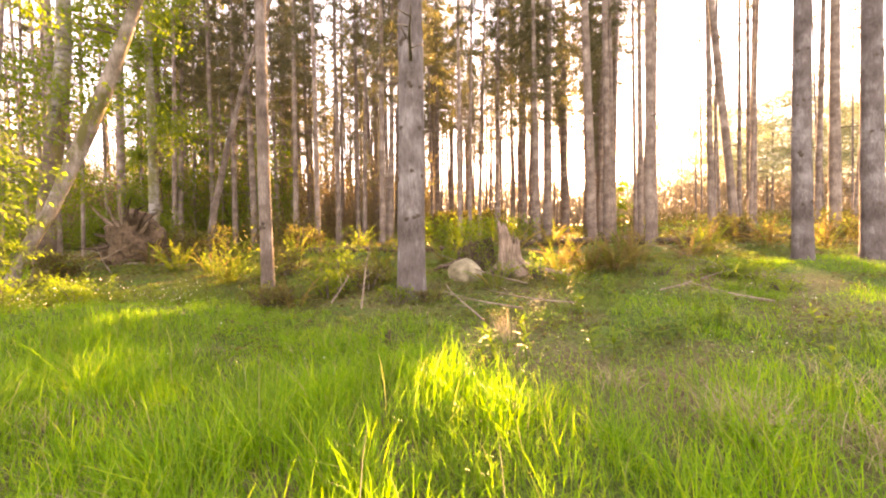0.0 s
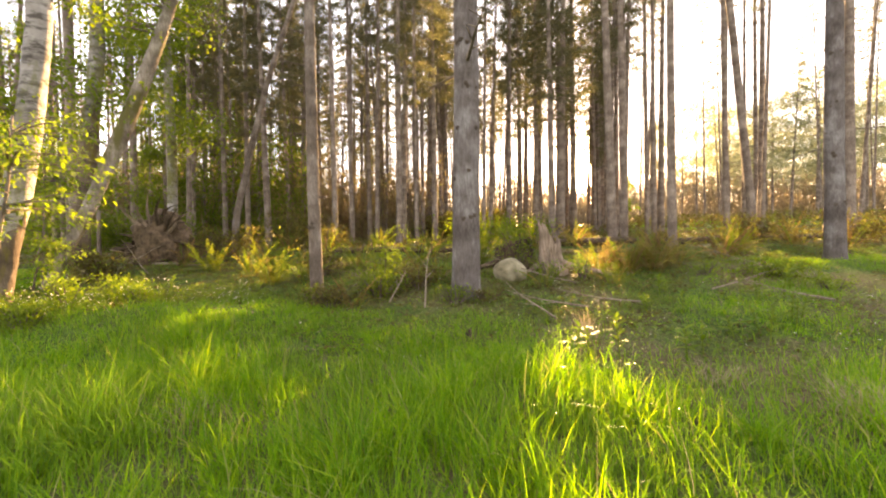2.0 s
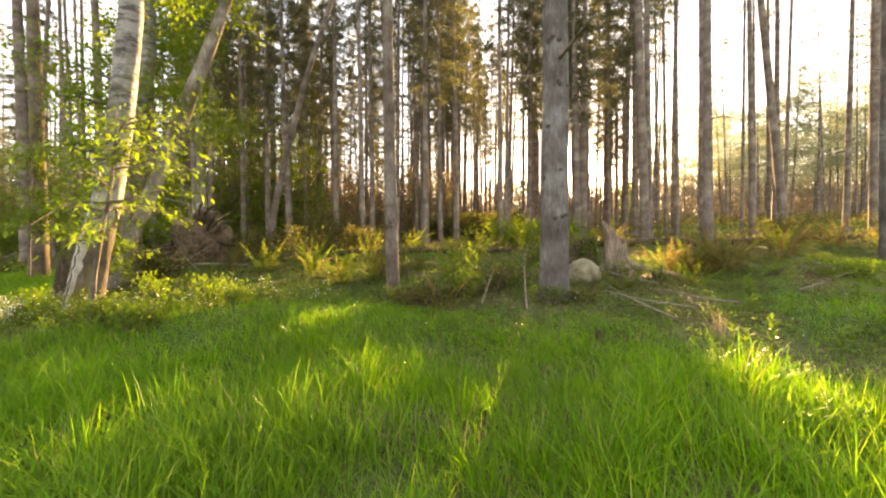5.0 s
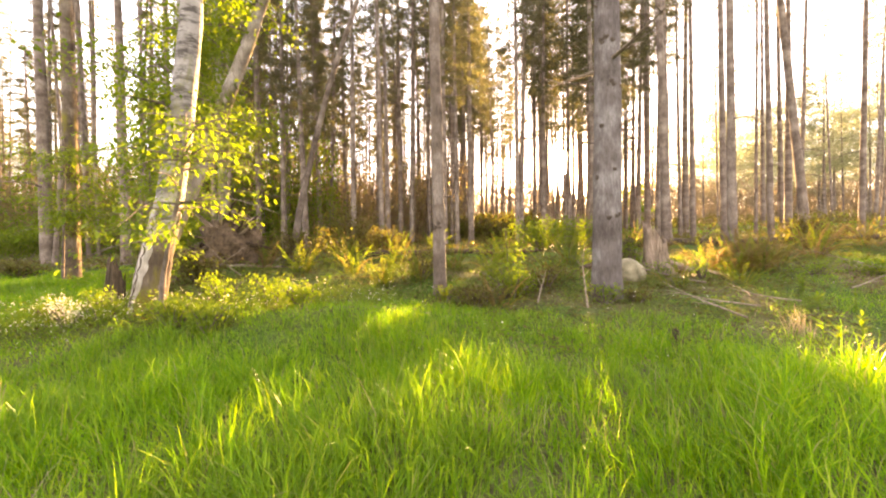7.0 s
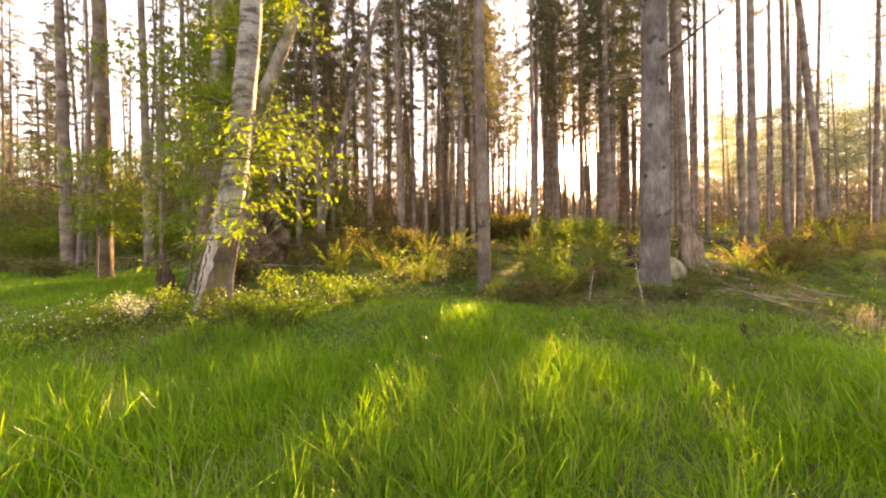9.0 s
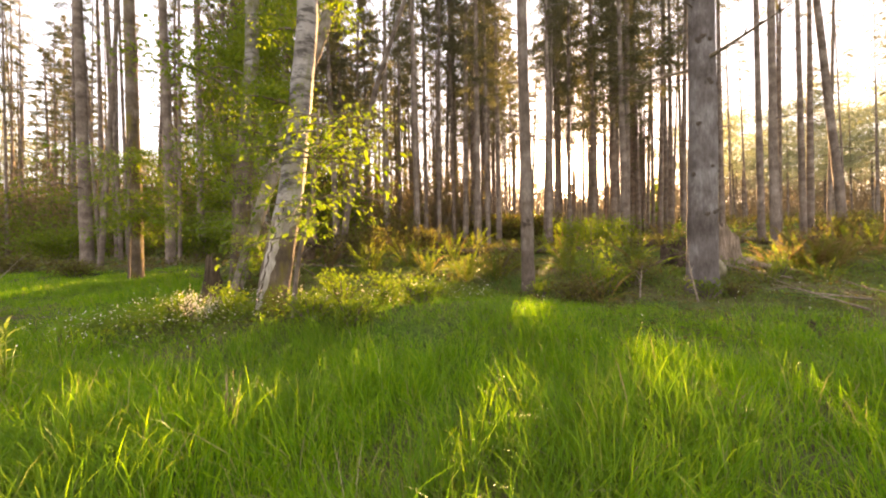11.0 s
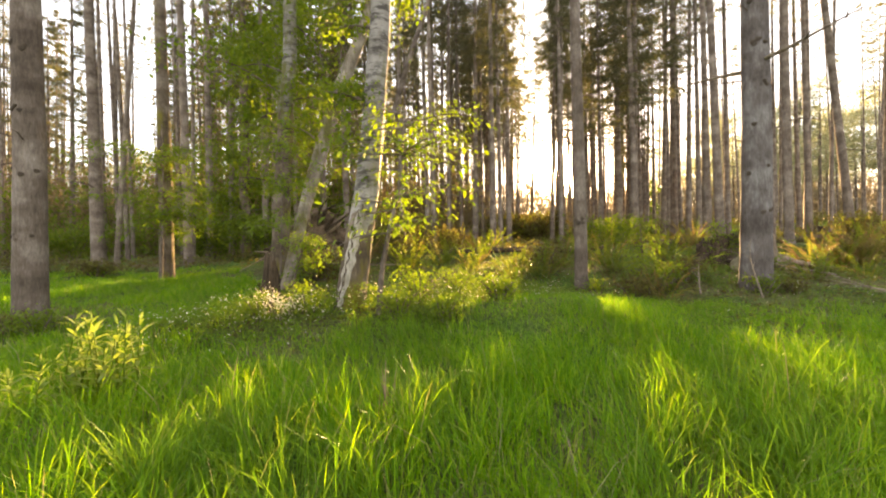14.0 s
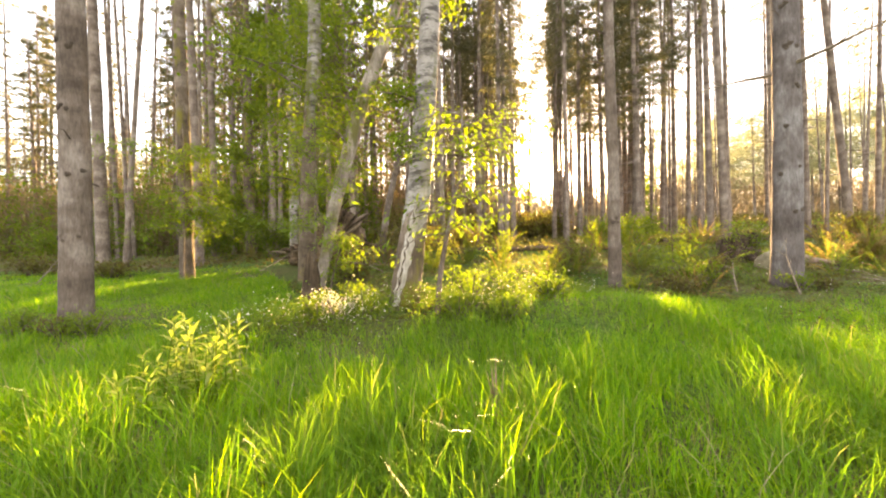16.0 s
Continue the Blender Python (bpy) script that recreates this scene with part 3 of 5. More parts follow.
conifer("fir_tree", -9.86, 8.4, 0.27, "brown fir with moss along its sunny side", MOSSY, 16, (0.012, 0), 24, 0.03, 0.08, 0.25, 8, 8, 6, ((0, 3.4, 10, 5), (3, 2.2, 190, 0)))


def bent_tree(name, x, y, label, bark, line, radii, group, leaves=0, leaf_zone=(3, 8), reach=1.6, seed=1, sides=26, leaf_size=0.09):
    """A broadleaf tree with a bent bole, limbs and a loose crown of small leaves."""
    r = np.random.default_rng(seed)
    root = thing(name, (x, y, gz(x, y) - 0.03), label, "tree", group)
    child("trunk", raw_mesh("trunk", *tube([(line[0][0] - 0.02, line[0][1], -0.25), *line[1:]], radii, sides, 0.07, 0.04, seed, 0.12), bark, True), root)
    line = np.asarray(line, dtype=float)
    if leaves:
        P, W = [], []
        for k in range(14):
            h = r.uniform(*leaf_zone)
            c = np.array([np.interp(h, line[:, 2], line[:, 0]), np.interp(h, line[:, 2], line[:, 1]), h])
            a = r.uniform(0, 2 * np.pi)
            L = reach * r.uniform(0.5, 1.1)
            d = np.array([np.cos(a), np.sin(a), r.uniform(-0.1, 0.6)])
            pts = np.array([c, c + d * L * 0.5 + [0, 0, 0.05], c + d * L + [0, 0, -0.2 * L]])
            child("limb", raw_mesh("limb", *tube(pts, [0.022, 0.014, 0.004], 5, 0.2), BROWN, True), root)
            m = leaves // 14
            t = r.uniform(0.25, 1.0, m)
            p = np.stack([np.interp(t, (0, 0.5, 1), pts[:, q]) for q in range(3)], 1) + r.normal(size=(m, 3)) * np.array([0.22, 0.22, 0.18]) * reach * 0.8
            P.append(p)
            W.append(r.normal(size=(m, 3)) + np.array([0, 0, -0.5]))
        P, W = np.vstack(P), np.vstack(W)
        tagged(child("crown", raw_mesh("crown", *leaf_set(P, W, leaf_size * r.uniform(0.6, 1.3, len(P)), leaf_size * 0.6 * r.uniform(0.6, 1.3, len(P)), np.array([[0, 0, 1.0]])), CANOPY), root), kind="stuff")
    return root


BOLE = np.array([(0, 0, 0), (0.04, 0.01, 0.25), (0.11, 0.04, 0.7), (0.21, 0.10, 1.2), (0.29, 0.17, 1.9), (0.36, 0.23, 2.7), (0.40, 0.26, 3.2), (0.46, 0.30, 5.0), (0.46, 0.35, 8.0), (0.36, 0.35, 11.0)])
BOLE_RADII = [0.155, 0.145, 0.135, 0.128, 0.122, 0.115, 0.11, 0.09, 0.06, 0.03]
scarred = bent_tree("birch_tree", -5.50, 4.32, "leaning birch with a long pale scar on its bole", BIRCH, [tuple(p) for p in BOLE], BOLE_RADII, "birches", 4200, (1.7, 6.5), 0.62, 11, 26, 0.055)


def bole_at(z):
    """The middle and the thickness of the scarred birch at a height."""
    return np.interp(z, BOLE[:, 2], BOLE[:, 0]), np.interp(z, BOLE[:, 2], BOLE[:, 1]), np.interp(z, BOLE[:, 2], BOLE_RADII)


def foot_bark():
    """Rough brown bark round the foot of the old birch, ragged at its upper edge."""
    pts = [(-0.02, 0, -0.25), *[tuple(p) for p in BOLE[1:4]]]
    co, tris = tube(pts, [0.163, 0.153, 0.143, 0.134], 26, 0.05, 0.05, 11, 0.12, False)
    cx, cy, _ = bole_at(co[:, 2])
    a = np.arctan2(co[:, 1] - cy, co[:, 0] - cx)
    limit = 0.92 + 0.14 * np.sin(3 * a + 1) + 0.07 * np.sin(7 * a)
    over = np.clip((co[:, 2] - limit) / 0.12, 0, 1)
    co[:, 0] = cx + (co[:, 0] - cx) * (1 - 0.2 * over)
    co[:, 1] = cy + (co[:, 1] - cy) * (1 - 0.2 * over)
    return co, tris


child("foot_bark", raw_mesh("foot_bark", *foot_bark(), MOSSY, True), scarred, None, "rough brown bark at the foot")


def scar_strip():
    """The bare wood where the bark split open, a narrow shell laid on the bole."""
    rows, n = [], 22
    for k in range(n):
        z = 0.06 + 1.08 * k / (n - 1)
        cx, cy, r0 = bole_at(z)
        wide = 0.64 * math.sin(math.pi * (k + 0.7) / (n + 0.4)) ** 0.5 + 0.05 * math.sin(2.3 * k)
        for j in range(5):
            a = math.radians(-102) + wide * (j / 4 - 0.5) * 1.7 + 0.06 * math.sin(1.7 * k) + 0.6 * (k / n - 0.5)
            rad = r0 + 0.022 + (0.004 if 0 < j < 4 else -0.03) - (0.010 if j == 2 else 0)
            rows.append((cx + rad * math.cos(a), cy + rad * math.sin(a), z))
    tris = []
    for k in range(n - 1):
        for j in range(4):
            a = k * 5 + j
            tris += [(a, a + 1, a + 6), (a, a + 6, a + 5)]
    return rows, tris


def crack_line():
    """The dark split that runs down the scar."""
    co, tris, n = [], [], 26
    for k in range(n):
        z = 0.10 + 1.0 * k / (n - 1)
        cx, cy, r0 = bole_at(z)
        a = math.radians(-106) + 0.12 * math.sin(1.9 * k) + 0.07 * math.sin(4.3 * k) + 0.6 * (k / n - 0.5)
        rad = r0 + 0.026
        half = 0.06 + 0.035 * math.sin(2.7 * k)
        co += [(cx + (rad - 0.01) * math.cos(b), cy + (rad - 0.01) * math.sin(b), z) if b != a else (cx + rad * math.cos(a), cy + rad * math.sin(a), z) for b in (a - half, a, a + half)]
    for k in range(n - 1):
        for j in range(2):
            b = 3 * k + j
            tris += [(b, b + 1, b + 4), (b, b + 4, b + 3)]
    return co, tris


scar = child("bark_scar", raw_mesh("bark_scar", *scar_strip(), SCAR, True), scarred, None, "pale bare wood with a dark crack")
child("crack", raw_mesh("crack", *crack_line(), ROOTWOOD, True), scar, None, "dark jagged crack in the bare wood")
banded = bent_tree("birch_tree", -7.25, 7.3, "birch with black-banded white bark, mossy low down", OLDBIRCH, [(0, 0, 0), (0.03, 0.06, 1.0), (0.09, 0.2, 2.3), (0.13, 0.3, 3.3), (0.19, 0.38, 4.3), (0.25, 0.45, 8), (0.25, 0.5, 12)],
          [0.15, 0.138, 0.132, 0.13, 0.12, 0.09, 0.03], "birches", 7000, (1.5, 8.5), 1.7, 12)


def lower_bark(line, radii, height, seed):
    """Dark furrowed bark round the lower bole, ending in a ragged edge."""
    line = np.asarray(line, dtype=float)
    z = np.linspace(-0.1, height + 0.5, 9)
    pts = np.stack([np.interp(z, line[:, 2], line[:, 0]), np.interp(z, line[:, 2], line[:, 1]), z], 1)
    rad = np.interp(z, line[:, 2], radii)
    co, tris = tube(pts, rad + 0.010, 24, 0.08, 0.04, seed, 0.2, False)
    cx, cy = np.interp(co[:, 2], z, pts[:, 0]), np.interp(co[:, 2], z, pts[:, 1])
    a = np.arctan2(co[:, 1] - cy, co[:, 0] - cx)
    over = np.clip((co[:, 2] - height - 0.22 * np.sin(3 * a + seed) - 0.1 * np.sin(8 * a)) / 0.1, 0, 1)
    co[:, 0], co[:, 1] = cx + (co[:, 0] - cx) * (1 - 0.25 * over), cy + (co[:, 1] - cy) * (1 - 0.25 * over)
    return co, tris


child("lower_bark", raw_mesh("lower_bark", *lower_bark([(0, 0, 0), (0.03, 0.06, 1.0), (0.09, 0.2, 2.3), (0.13, 0.3, 3.3), (0.19, 0.38, 4.3)], [0.15, 0.138, 0.132, 0.13, 0.12], 2.9, 3), MOSSY, True), banded, None, "dark furrowed bark on the lower bole")
bent_tree("leaning_tree", -6.85, 6.2, "grey leaning alder, bent over towards the light", PALE, [(0, 0, 0), (0.13, 0.3, 0.62), (0.19, 0.68, 1.3), (0.33, 0.9, 2.0), (0.53, 1.1, 2.8), (0.77, 1.24, 3.6), (1.11, 1.24, 4.4), (1.5, 1.3, 5.6), (2.0, 1.4, 7.5)],
          [0.085, 0.09, 0.10, 0.115, 0.125, 0.12, 0.105, 0.08, 0.03], "alders", 1600, (2.4, 7.2), 1.2, 13)
bent_tree("leaning_tree", -6.25, 10.7, "thin dark fir leaning between straight trunks", BROWN, [(0, 0, 0), (0.2, 0, 1.2), (0.6, 0, 2.8), (1.1, 0, 4.6), (1.75, 0, 6.4), (2.5, 0, 8.5)],
          [0.10, 0.085, 0.075, 0.065, 0.06, 0.03], "alders", 0, seed=14, sides=14)
bent_tree("ivy_tree", -11.8, 16.6, "trunk wrapped in ivy and hung with fresh leaves", MOSSY, [(0, 0, 0), (0, 0, 3), (0.1, 0, 7), (0.2, 0, 13)], [0.22, 0.2, 0.15, 0.04], "birches", 5200, (0.8, 11), 1.2, 15, 16, 0.14)
bent_tree("birch_tree", -8.9, 12.4, "pale birch half hidden by its own fresh leaves", OLDBIRCH, [(0, 0, 0), (0.05, 0, 3), (0.0, 0, 7), (-0.2, 0, 12)], [0.15, 0.13, 0.10, 0.03], "birches", 5200, (2.0, 10), 1.7, 16, 16, 0.12)


# ---- the wood behind: firs built in a few shapes and set out ----
def pine_kind(name, label, height, crown_from, reach, limbs, per_limb, seed, r0=0.13, size=0.22, stubs=6, needles=None, tufts=False):
    root = thing(name, (0, 0, -500), label, "tree", TREES)
    line = [(0.05 * math.sin(3 * t + seed), 0.05 * math.cos(2 * t + seed), height * t) for t in np.linspace(0, 1, 9)]
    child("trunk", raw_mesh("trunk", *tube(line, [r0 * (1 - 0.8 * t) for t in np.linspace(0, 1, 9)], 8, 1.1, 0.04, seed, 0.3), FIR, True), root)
    wood, leaf = crown_tufts(crown_from, height, reach, limbs, per_limb, seed, size) if tufts else crown_needles(crown_from, height, reach, limbs, per_limb, seed, 0.3, size)
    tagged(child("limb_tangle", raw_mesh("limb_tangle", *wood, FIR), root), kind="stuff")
    tagged(child("crown", raw_mesh("crown", *leaf, needles or NEEDLES), root), kind="stuff")
    rr = random.Random(seed)
    for k in range(stubs):
        h = rr.uniform(2.0, crown_from)
        a = rr.uniform(0, 6.28)
        t = h / height
        child("branch", BRANCHES[rr.choice((0, 1, 2, 3, 4))], root, Matrix.Translation((np.interp(t, np.linspace(0, 1, 9), [p[0] for p in line]), np.interp(t, np.linspace(0, 1, 9), [p[1] for p in line]), h)) @ Euler((0, rr.uniform(-0.3, 0.4), a)).to_matrix().to_4x4())
    return root


LOW = [pine_kind("fir_tree", "slender fir with dead lower twigs and a dark crown", 15 + k, 5.4 + 0.8 * k, 1.55, 42, 165, 20 + k, stubs=6, size=0.11) for k in range(3)]
HIGH = [pine_kind("fir_tree", "tall fir with a long bare trunk", 19 + k, 11.5 + k, 2.0, 24, 110, 30 + k, stubs=5, size=0.12) for k in range(3)]
MID = [pine_kind("fir_tree", "tall fir with hanging needle sprays above a bare trunk", 17 + k, 7.6 + k, 2.0, 38, 150, 36 + k, stubs=6, size=0.12) for k in range(3)]
FULL = [pine_kind("conifer_tree", "distant conifer with open branches, its needles coloured pale for haze", 14 + 1.5 * k, 6.0 + 1.0 * k, 2.9, 28, 120, 40 + k, stubs=3, size=0.26, needles=FARNEEDLE, tufts=True) for k in range(3)]
POLE = [pine_kind("fir_tree", "slim pole-like fir in the low sun", 17 + 2 * k, 9.5 + k, 1.9, 18, 90, 50 + k, stubs=2, size=0.14) for k in range(3)]


def set_out(kinds, k, x, y, d, lean_deg=0.0, tall=1.0, depth_deg=0.0):
    s = d / 0.26
    m = Matrix.Translation((x, y, gz(x, y) - 0.05)) @ Euler((radians(depth_deg), radians(lean_deg + 0.8), 0)).to_matrix().to_4x4() @ Euler((0, 0, 1.9 * k)).to_matrix().to_4x4() @ Matrix.Diagonal((s, s, tall, 1))
    copy_thing(kinds[k % len(kinds)], m)


# x, y, thickness, lean
BARE = ((12.4, 13.0, 0.34, -0.5), (4.47, 12.2, 0.27, -1.5), (5.9, 14.8, 0.27, -0.5), (5.6, 11.0, 0.24, -0.8), (6.5, 12.6, 0.22, -0.6), (8.7, 12.2, 0.25, -6.0),
        (9.15, 14.0, 0.22, -1.5), (7.7, 16.0, 0.22, -0.6), (11.7, 23.0, 0.38, 0.5), (15.0, 20.0, 0.36, -0.5), (11.6, 15.6, 0.16, 1.5), (16.0, 21.5, 0.28, -1.0), (14.7, 16.3, 0.24, 1.0),
        (9.28, 26.5, 0.48, 0.0), (13.5, 28.0, 0.3, -1.0), (18.5, 26.0, 0.3, 0.0), (-14.9, 13.1, 0.37, -1.0), (-11.3, 11.7, 0.26, -1.2), (-13.2, 11.6, 0.15, 5.0),
        (-13.1, 16.3, 0.30, 0.0), (-16.0, 16.0, 0.16, -2.0), (-16.8, 17.5, 0.16, -1.0), (-17.6, 17.0, 0.16, -3.0), (-18.5, 19.0, 0.2, -1.5), (-10.0, 14.0, 0.2, -0.6), (7.6, 19.5, 0.26, 0.3), (9.4, 23.0, 0.3, -0.5), (10.6, 29.5, 0.34, 0.2), (8.9, 21.8, 0.2, 0.6), (11.8, 32.0, 0.36, 0), (8.5, 18.2, 0.18, -0.8), (-17.4, 11.2, 0.14, -7.0), (-19.0, 13.2, 0.24, -1.0), (-21.5, 15.8, 0.2, 1.0), (-15.2, 18.2, 0.14, -1.5), (-12.2, 13.6, 0.12, 0.8))
for k, (x, y, d, lean) in enumerate(BARE):
    set_out(HIGH, k, x, y, d, lean)
CLOSE = ((5.0, 20.0, 0.40, 0), (4.25, 17.0, 0.36, 0.3), (7.0, 24.0, 0.45, 0), (-0.6, 30.0, 0.4, 0), (0.4, 32.5, 0.4, 1), (-2.4, 26.0, 0.36, 0), (-0.44, 24.7, 0.34, -0.5), (-1.05, 17.6, 0.26, 0), (5.5, 30.0, 0.45, 0.5),
         (-8.8, 17.0, 0.24, 0), (-5.6, 15.2, 0.22, 0.5), (-4.4, 14.0, 0.2, -0.6), (-2.2, 14.6, 0.24, 0.2), (-1.7, 16.0, 0.2, 0.0), (0.55, 15.5, 0.2, 0.0), (2.4, 18.5, 0.26, 0.3), (3.7, 19.0, 0.26, 0.2), (6.4, 26.2, 0.28, -0.2), (5.0, 24.0, 0.22, 0.4))
for k, (x, y, d, lean) in enumerate(CLOSE):
    set_out(MID if y > 22 else LOW, k, x, y, d, lean)


# gaps between the trunks through which the low sun reaches the grass, by where its rays meet the path
LANES = ((-12.75, -12.35), (-9.3, -8.9), (-8.4, -7.4), (-6.95, -5.45), (-4.3, -4.1), (-3.9, -2.35), (-1.0, -0.25), (2.45, 2.75))


def in_lane(x, y):
    foot = x - y * math.tan(SUN_AZ)
    return any(a - 0.12 < foot < b + 0.12 for a, b in LANES)


def scatter_wood():
    r = random.Random(5)
    taken = [(a[0], a[1]) for a in BARE + CLOSE]
    made = 0
    while made < 165:
        y = r.uniform(15, 44)
        x = r.uniform(-0.66 * y - 1, 0.36 * y + 1.0)
        if min(math.hypot(x - a, y - b) for a, b in taken) < 1.0:
            continue
        lane = in_lane(x, y)
        if lane and (y < 21 or r.random() < 0.95):
            continue
        taken.append((x, y))
        sunny = x > 0.338 * y - 14 and y > 20
        set_out(MID if sunny or made % 2 else LOW, made, x, y, r.uniform(0.13, 0.19) if lane else r.uniform(0.16, 0.30), r.gauss(0, 1.0), r.uniform(0.85, 1.15), r.gauss(0, 0.8))
        made += 1
    made = 0
    while made < 60:
        y = r.uniform(17, 46)
        x = r.choice((r.uniform(0.27 * y - 1, 1.25 * y), r.uniform(-1.4 * y, -0.55 * y)))
        if min(math.hypot(x - a, y - b) for a, b in taken) < 1.8 or in_lane(x, y):
            continue
        taken.append((x, y))
        set_out(HIGH, made, x, y, r.uniform(0.13, 0.28), r.gauss(0, 1.6), r.uniform(0.85, 1.1), r.gauss(0, 1))
        made += 1
    made = 0
    while made < 34:
        y = r.uniform(19, 40)
        x = r.uniform(-1.5 * y, -0.66 * y)
        if min(math.hypot(x - a, y - b) for a, b in taken) < 1.8:
            continue
        taken.append((x, y))
        set_out(LOW, made, x, y, r.uniform(0.15, 0.3), r.gauss(0, 1.2), r.uniform(0.8, 1.1))
        made += 1
    made = 0
    while made < 40:
        y = r.uniform(48, 75)
        x = r.choice((r.uniform(0.55 * y, 1.4 * y), r.uniform(-1.6 * y, -0.4 * y)))
        if min(math.hypot(x - a, y - b) for a, b in taken) < 3:
            continue
        taken.append((x, y))
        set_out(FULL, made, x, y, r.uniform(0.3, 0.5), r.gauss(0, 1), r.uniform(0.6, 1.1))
        made += 1


scatter_wood()
# conifers beyond the open ground, lighter because haze is put into their needle colour
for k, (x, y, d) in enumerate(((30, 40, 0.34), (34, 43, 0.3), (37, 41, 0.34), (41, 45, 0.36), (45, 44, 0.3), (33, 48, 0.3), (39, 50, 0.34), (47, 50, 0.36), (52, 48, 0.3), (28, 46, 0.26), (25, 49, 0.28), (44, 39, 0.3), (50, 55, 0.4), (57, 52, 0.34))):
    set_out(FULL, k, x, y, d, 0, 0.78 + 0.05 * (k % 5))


def thin_poles():
    """Slim far firs between the larger trunks; they hardly dim the low sun."""
    r = random.Random(23)
    spots = []
    while len(spots) < 58:
        y = r.uniform(27, 47)
        x = r.uniform(-0.42 * y, 0.30 * y)
        foot = x - y * math.tan(SUN_AZ)
        if -8.3 < foot < -5.65 or (spots and min(math.hypot(x - a, y - b) for a, b in spots) < 0.9):
            continue
        spots.append((x, y))
        set_out(POLE, len(spots), x, y, r.uniform(0.11, 0.17), r.gauss(0, 1.2), r.uniform(0.8, 1.1))


def lane_firs():
    """Slim firs standing in the sun gaps, their crowns above the low rays, and thicker firs added to block the sun."""
    r = random.Random(31)
    for k, foot in enumerate((-7.1, -5.1, -4.9, -4.75, -4.6, -4.45, -4.0, -3.85, -5.0, -5.25, -7.2, 0.45, -1.2)):
        y = r.uniform(23, 33)
        set_out(LOW, k, foot + y * math.tan(SUN_AZ), y, r.uniform(0.09, 0.12), r.gauss(0, 0.8), r.uniform(1.15, 1.3))
    # added firs: shortened so their crowns cut the rays and shade the grass
    for k, foot in enumerate((0.22, 0.45, 0.62, 0.8, 0.95, 1.15)):
        y = r.uniform(25, 33)
        set_out(LOW, k, foot + y * math.tan(SUN_AZ), y, r.uniform(0.18, 0.24), r.gauss(0, 0.8), r.uniform(0.74, 0.84))


thin_poles()
lane_firs()
for kind in LOW + MID + HIGH + FULL + POLE:
    for o in (*kind.children_recursive, kind):
        bpy.data.objects.remove(o)


# ---- far woods and brush ----
def cloud(n, x_of, y_range, height_of, size, mat, name, label, category, stems=0, seed=1, upright=0.2, slim=0.55, gaps=True):
    """Uncounted far foliage: thin stems and many leaves, with an uneven top."""
    r = np.random.default_rng(seed)
    y = r.uniform(*y_range, n)
    lo, hi = x_of
    x = y * r.uniform(lo, hi, n)
    foot = x - y * math.tan(SUN_AZ)
    open_gap = np.zeros(n, dtype=bool)
    for a, b in LANES if gaps else ():
        open_gap |= (foot > a - 0.1) & (foot < b + 0.1)
    x, y = x[~open_gap], y[~open_gap]
    n = len(x)
    top = height_of * (0.62 + 0.5 * patchy(x, y * 0.5, 4.0, seed)) * (0.8 + 0.3 * patchy(x, y, 1.3, seed + 2))
    if not gaps:
        top = top * (1 - 0.3 * np.exp(-(((x / y - math.tan(SUN_AZ)) / 0.10) ** 2)))
    z = ground_z(x, y) + top * r.beta(1.0, 1.4, n)
    P = np.stack([x, y, z], 1)
    sets = [needle_set(P, r.normal(size=(n, 3)) + np.array([0, 0, upright]), size * r.uniform(0.5, 1.6, n), size * slim * r.uniform(0.5, 1.4, n))]
    if stems:
        y = r.uniform(*y_range, stems)
        x = y * r.uniform(lo, hi, stems)
        z = ground_z(x, y)
        for k in range(stems):
            if gaps and in_lane(x[k], y[k]):
                continue
            a, b = r.normal(0, 0.12, 2)
            h = height_of * r.uniform(0.4, 1.2)
            sets.append(tube([(x[k], y[k], z[k] - 0.1), (x[k] + a * h, y[k] + b * h, z[k] + h)], [0.02, 0.006], 4, 10))
    tagged(new(name, raw_mesh(name, *joined(sets), mat)), label, category, kind="stuff")


cloud(150000, (-1.9, -0.02), (20, 35), 5.6, 0.22, THICKET, "undergrowth", "tangled brown undergrowth beneath the firs", "undergrowth", 1900, 3, 0.9, 0.3)
cloud(24000, (-0.80, -0.36), (17, 31), 7.0, 0.17, CANOPY, "leafy_thicket", "fresh green thicket between the far trunks", "thicket", 200, 4)
cloud(20000, (-1.9, -0.85), (17, 31), 4.6, 0.17, CANOPY, "low_thicket", "sparse green shrubs between grey far trunks", "thicket", 160, 8)
cloud(12000, (-0.1, 0.14), (21, 30), 1.5, 0.24, BRUSH, "low_brush", "low brown brush between fir trunks", "undergrowth", 160, 7, 0.6, 0.4, False)
cloud(8000, (0.05, 1.5), (22, 38), 0.9, 0.24, BRUSH, "low_scrub", "low brown scrub beyond the trunks", "scrub", 160, 5, 0.6, 0.4, False)
cloud(100000, (-1.9, 1.9), (58, 80), 9.0, 1.0, FARLEAF, "far_woods", "brown far edge of the wood, coloured pale for haze", "woods", 500, 6, 2.2, 0.22, False)


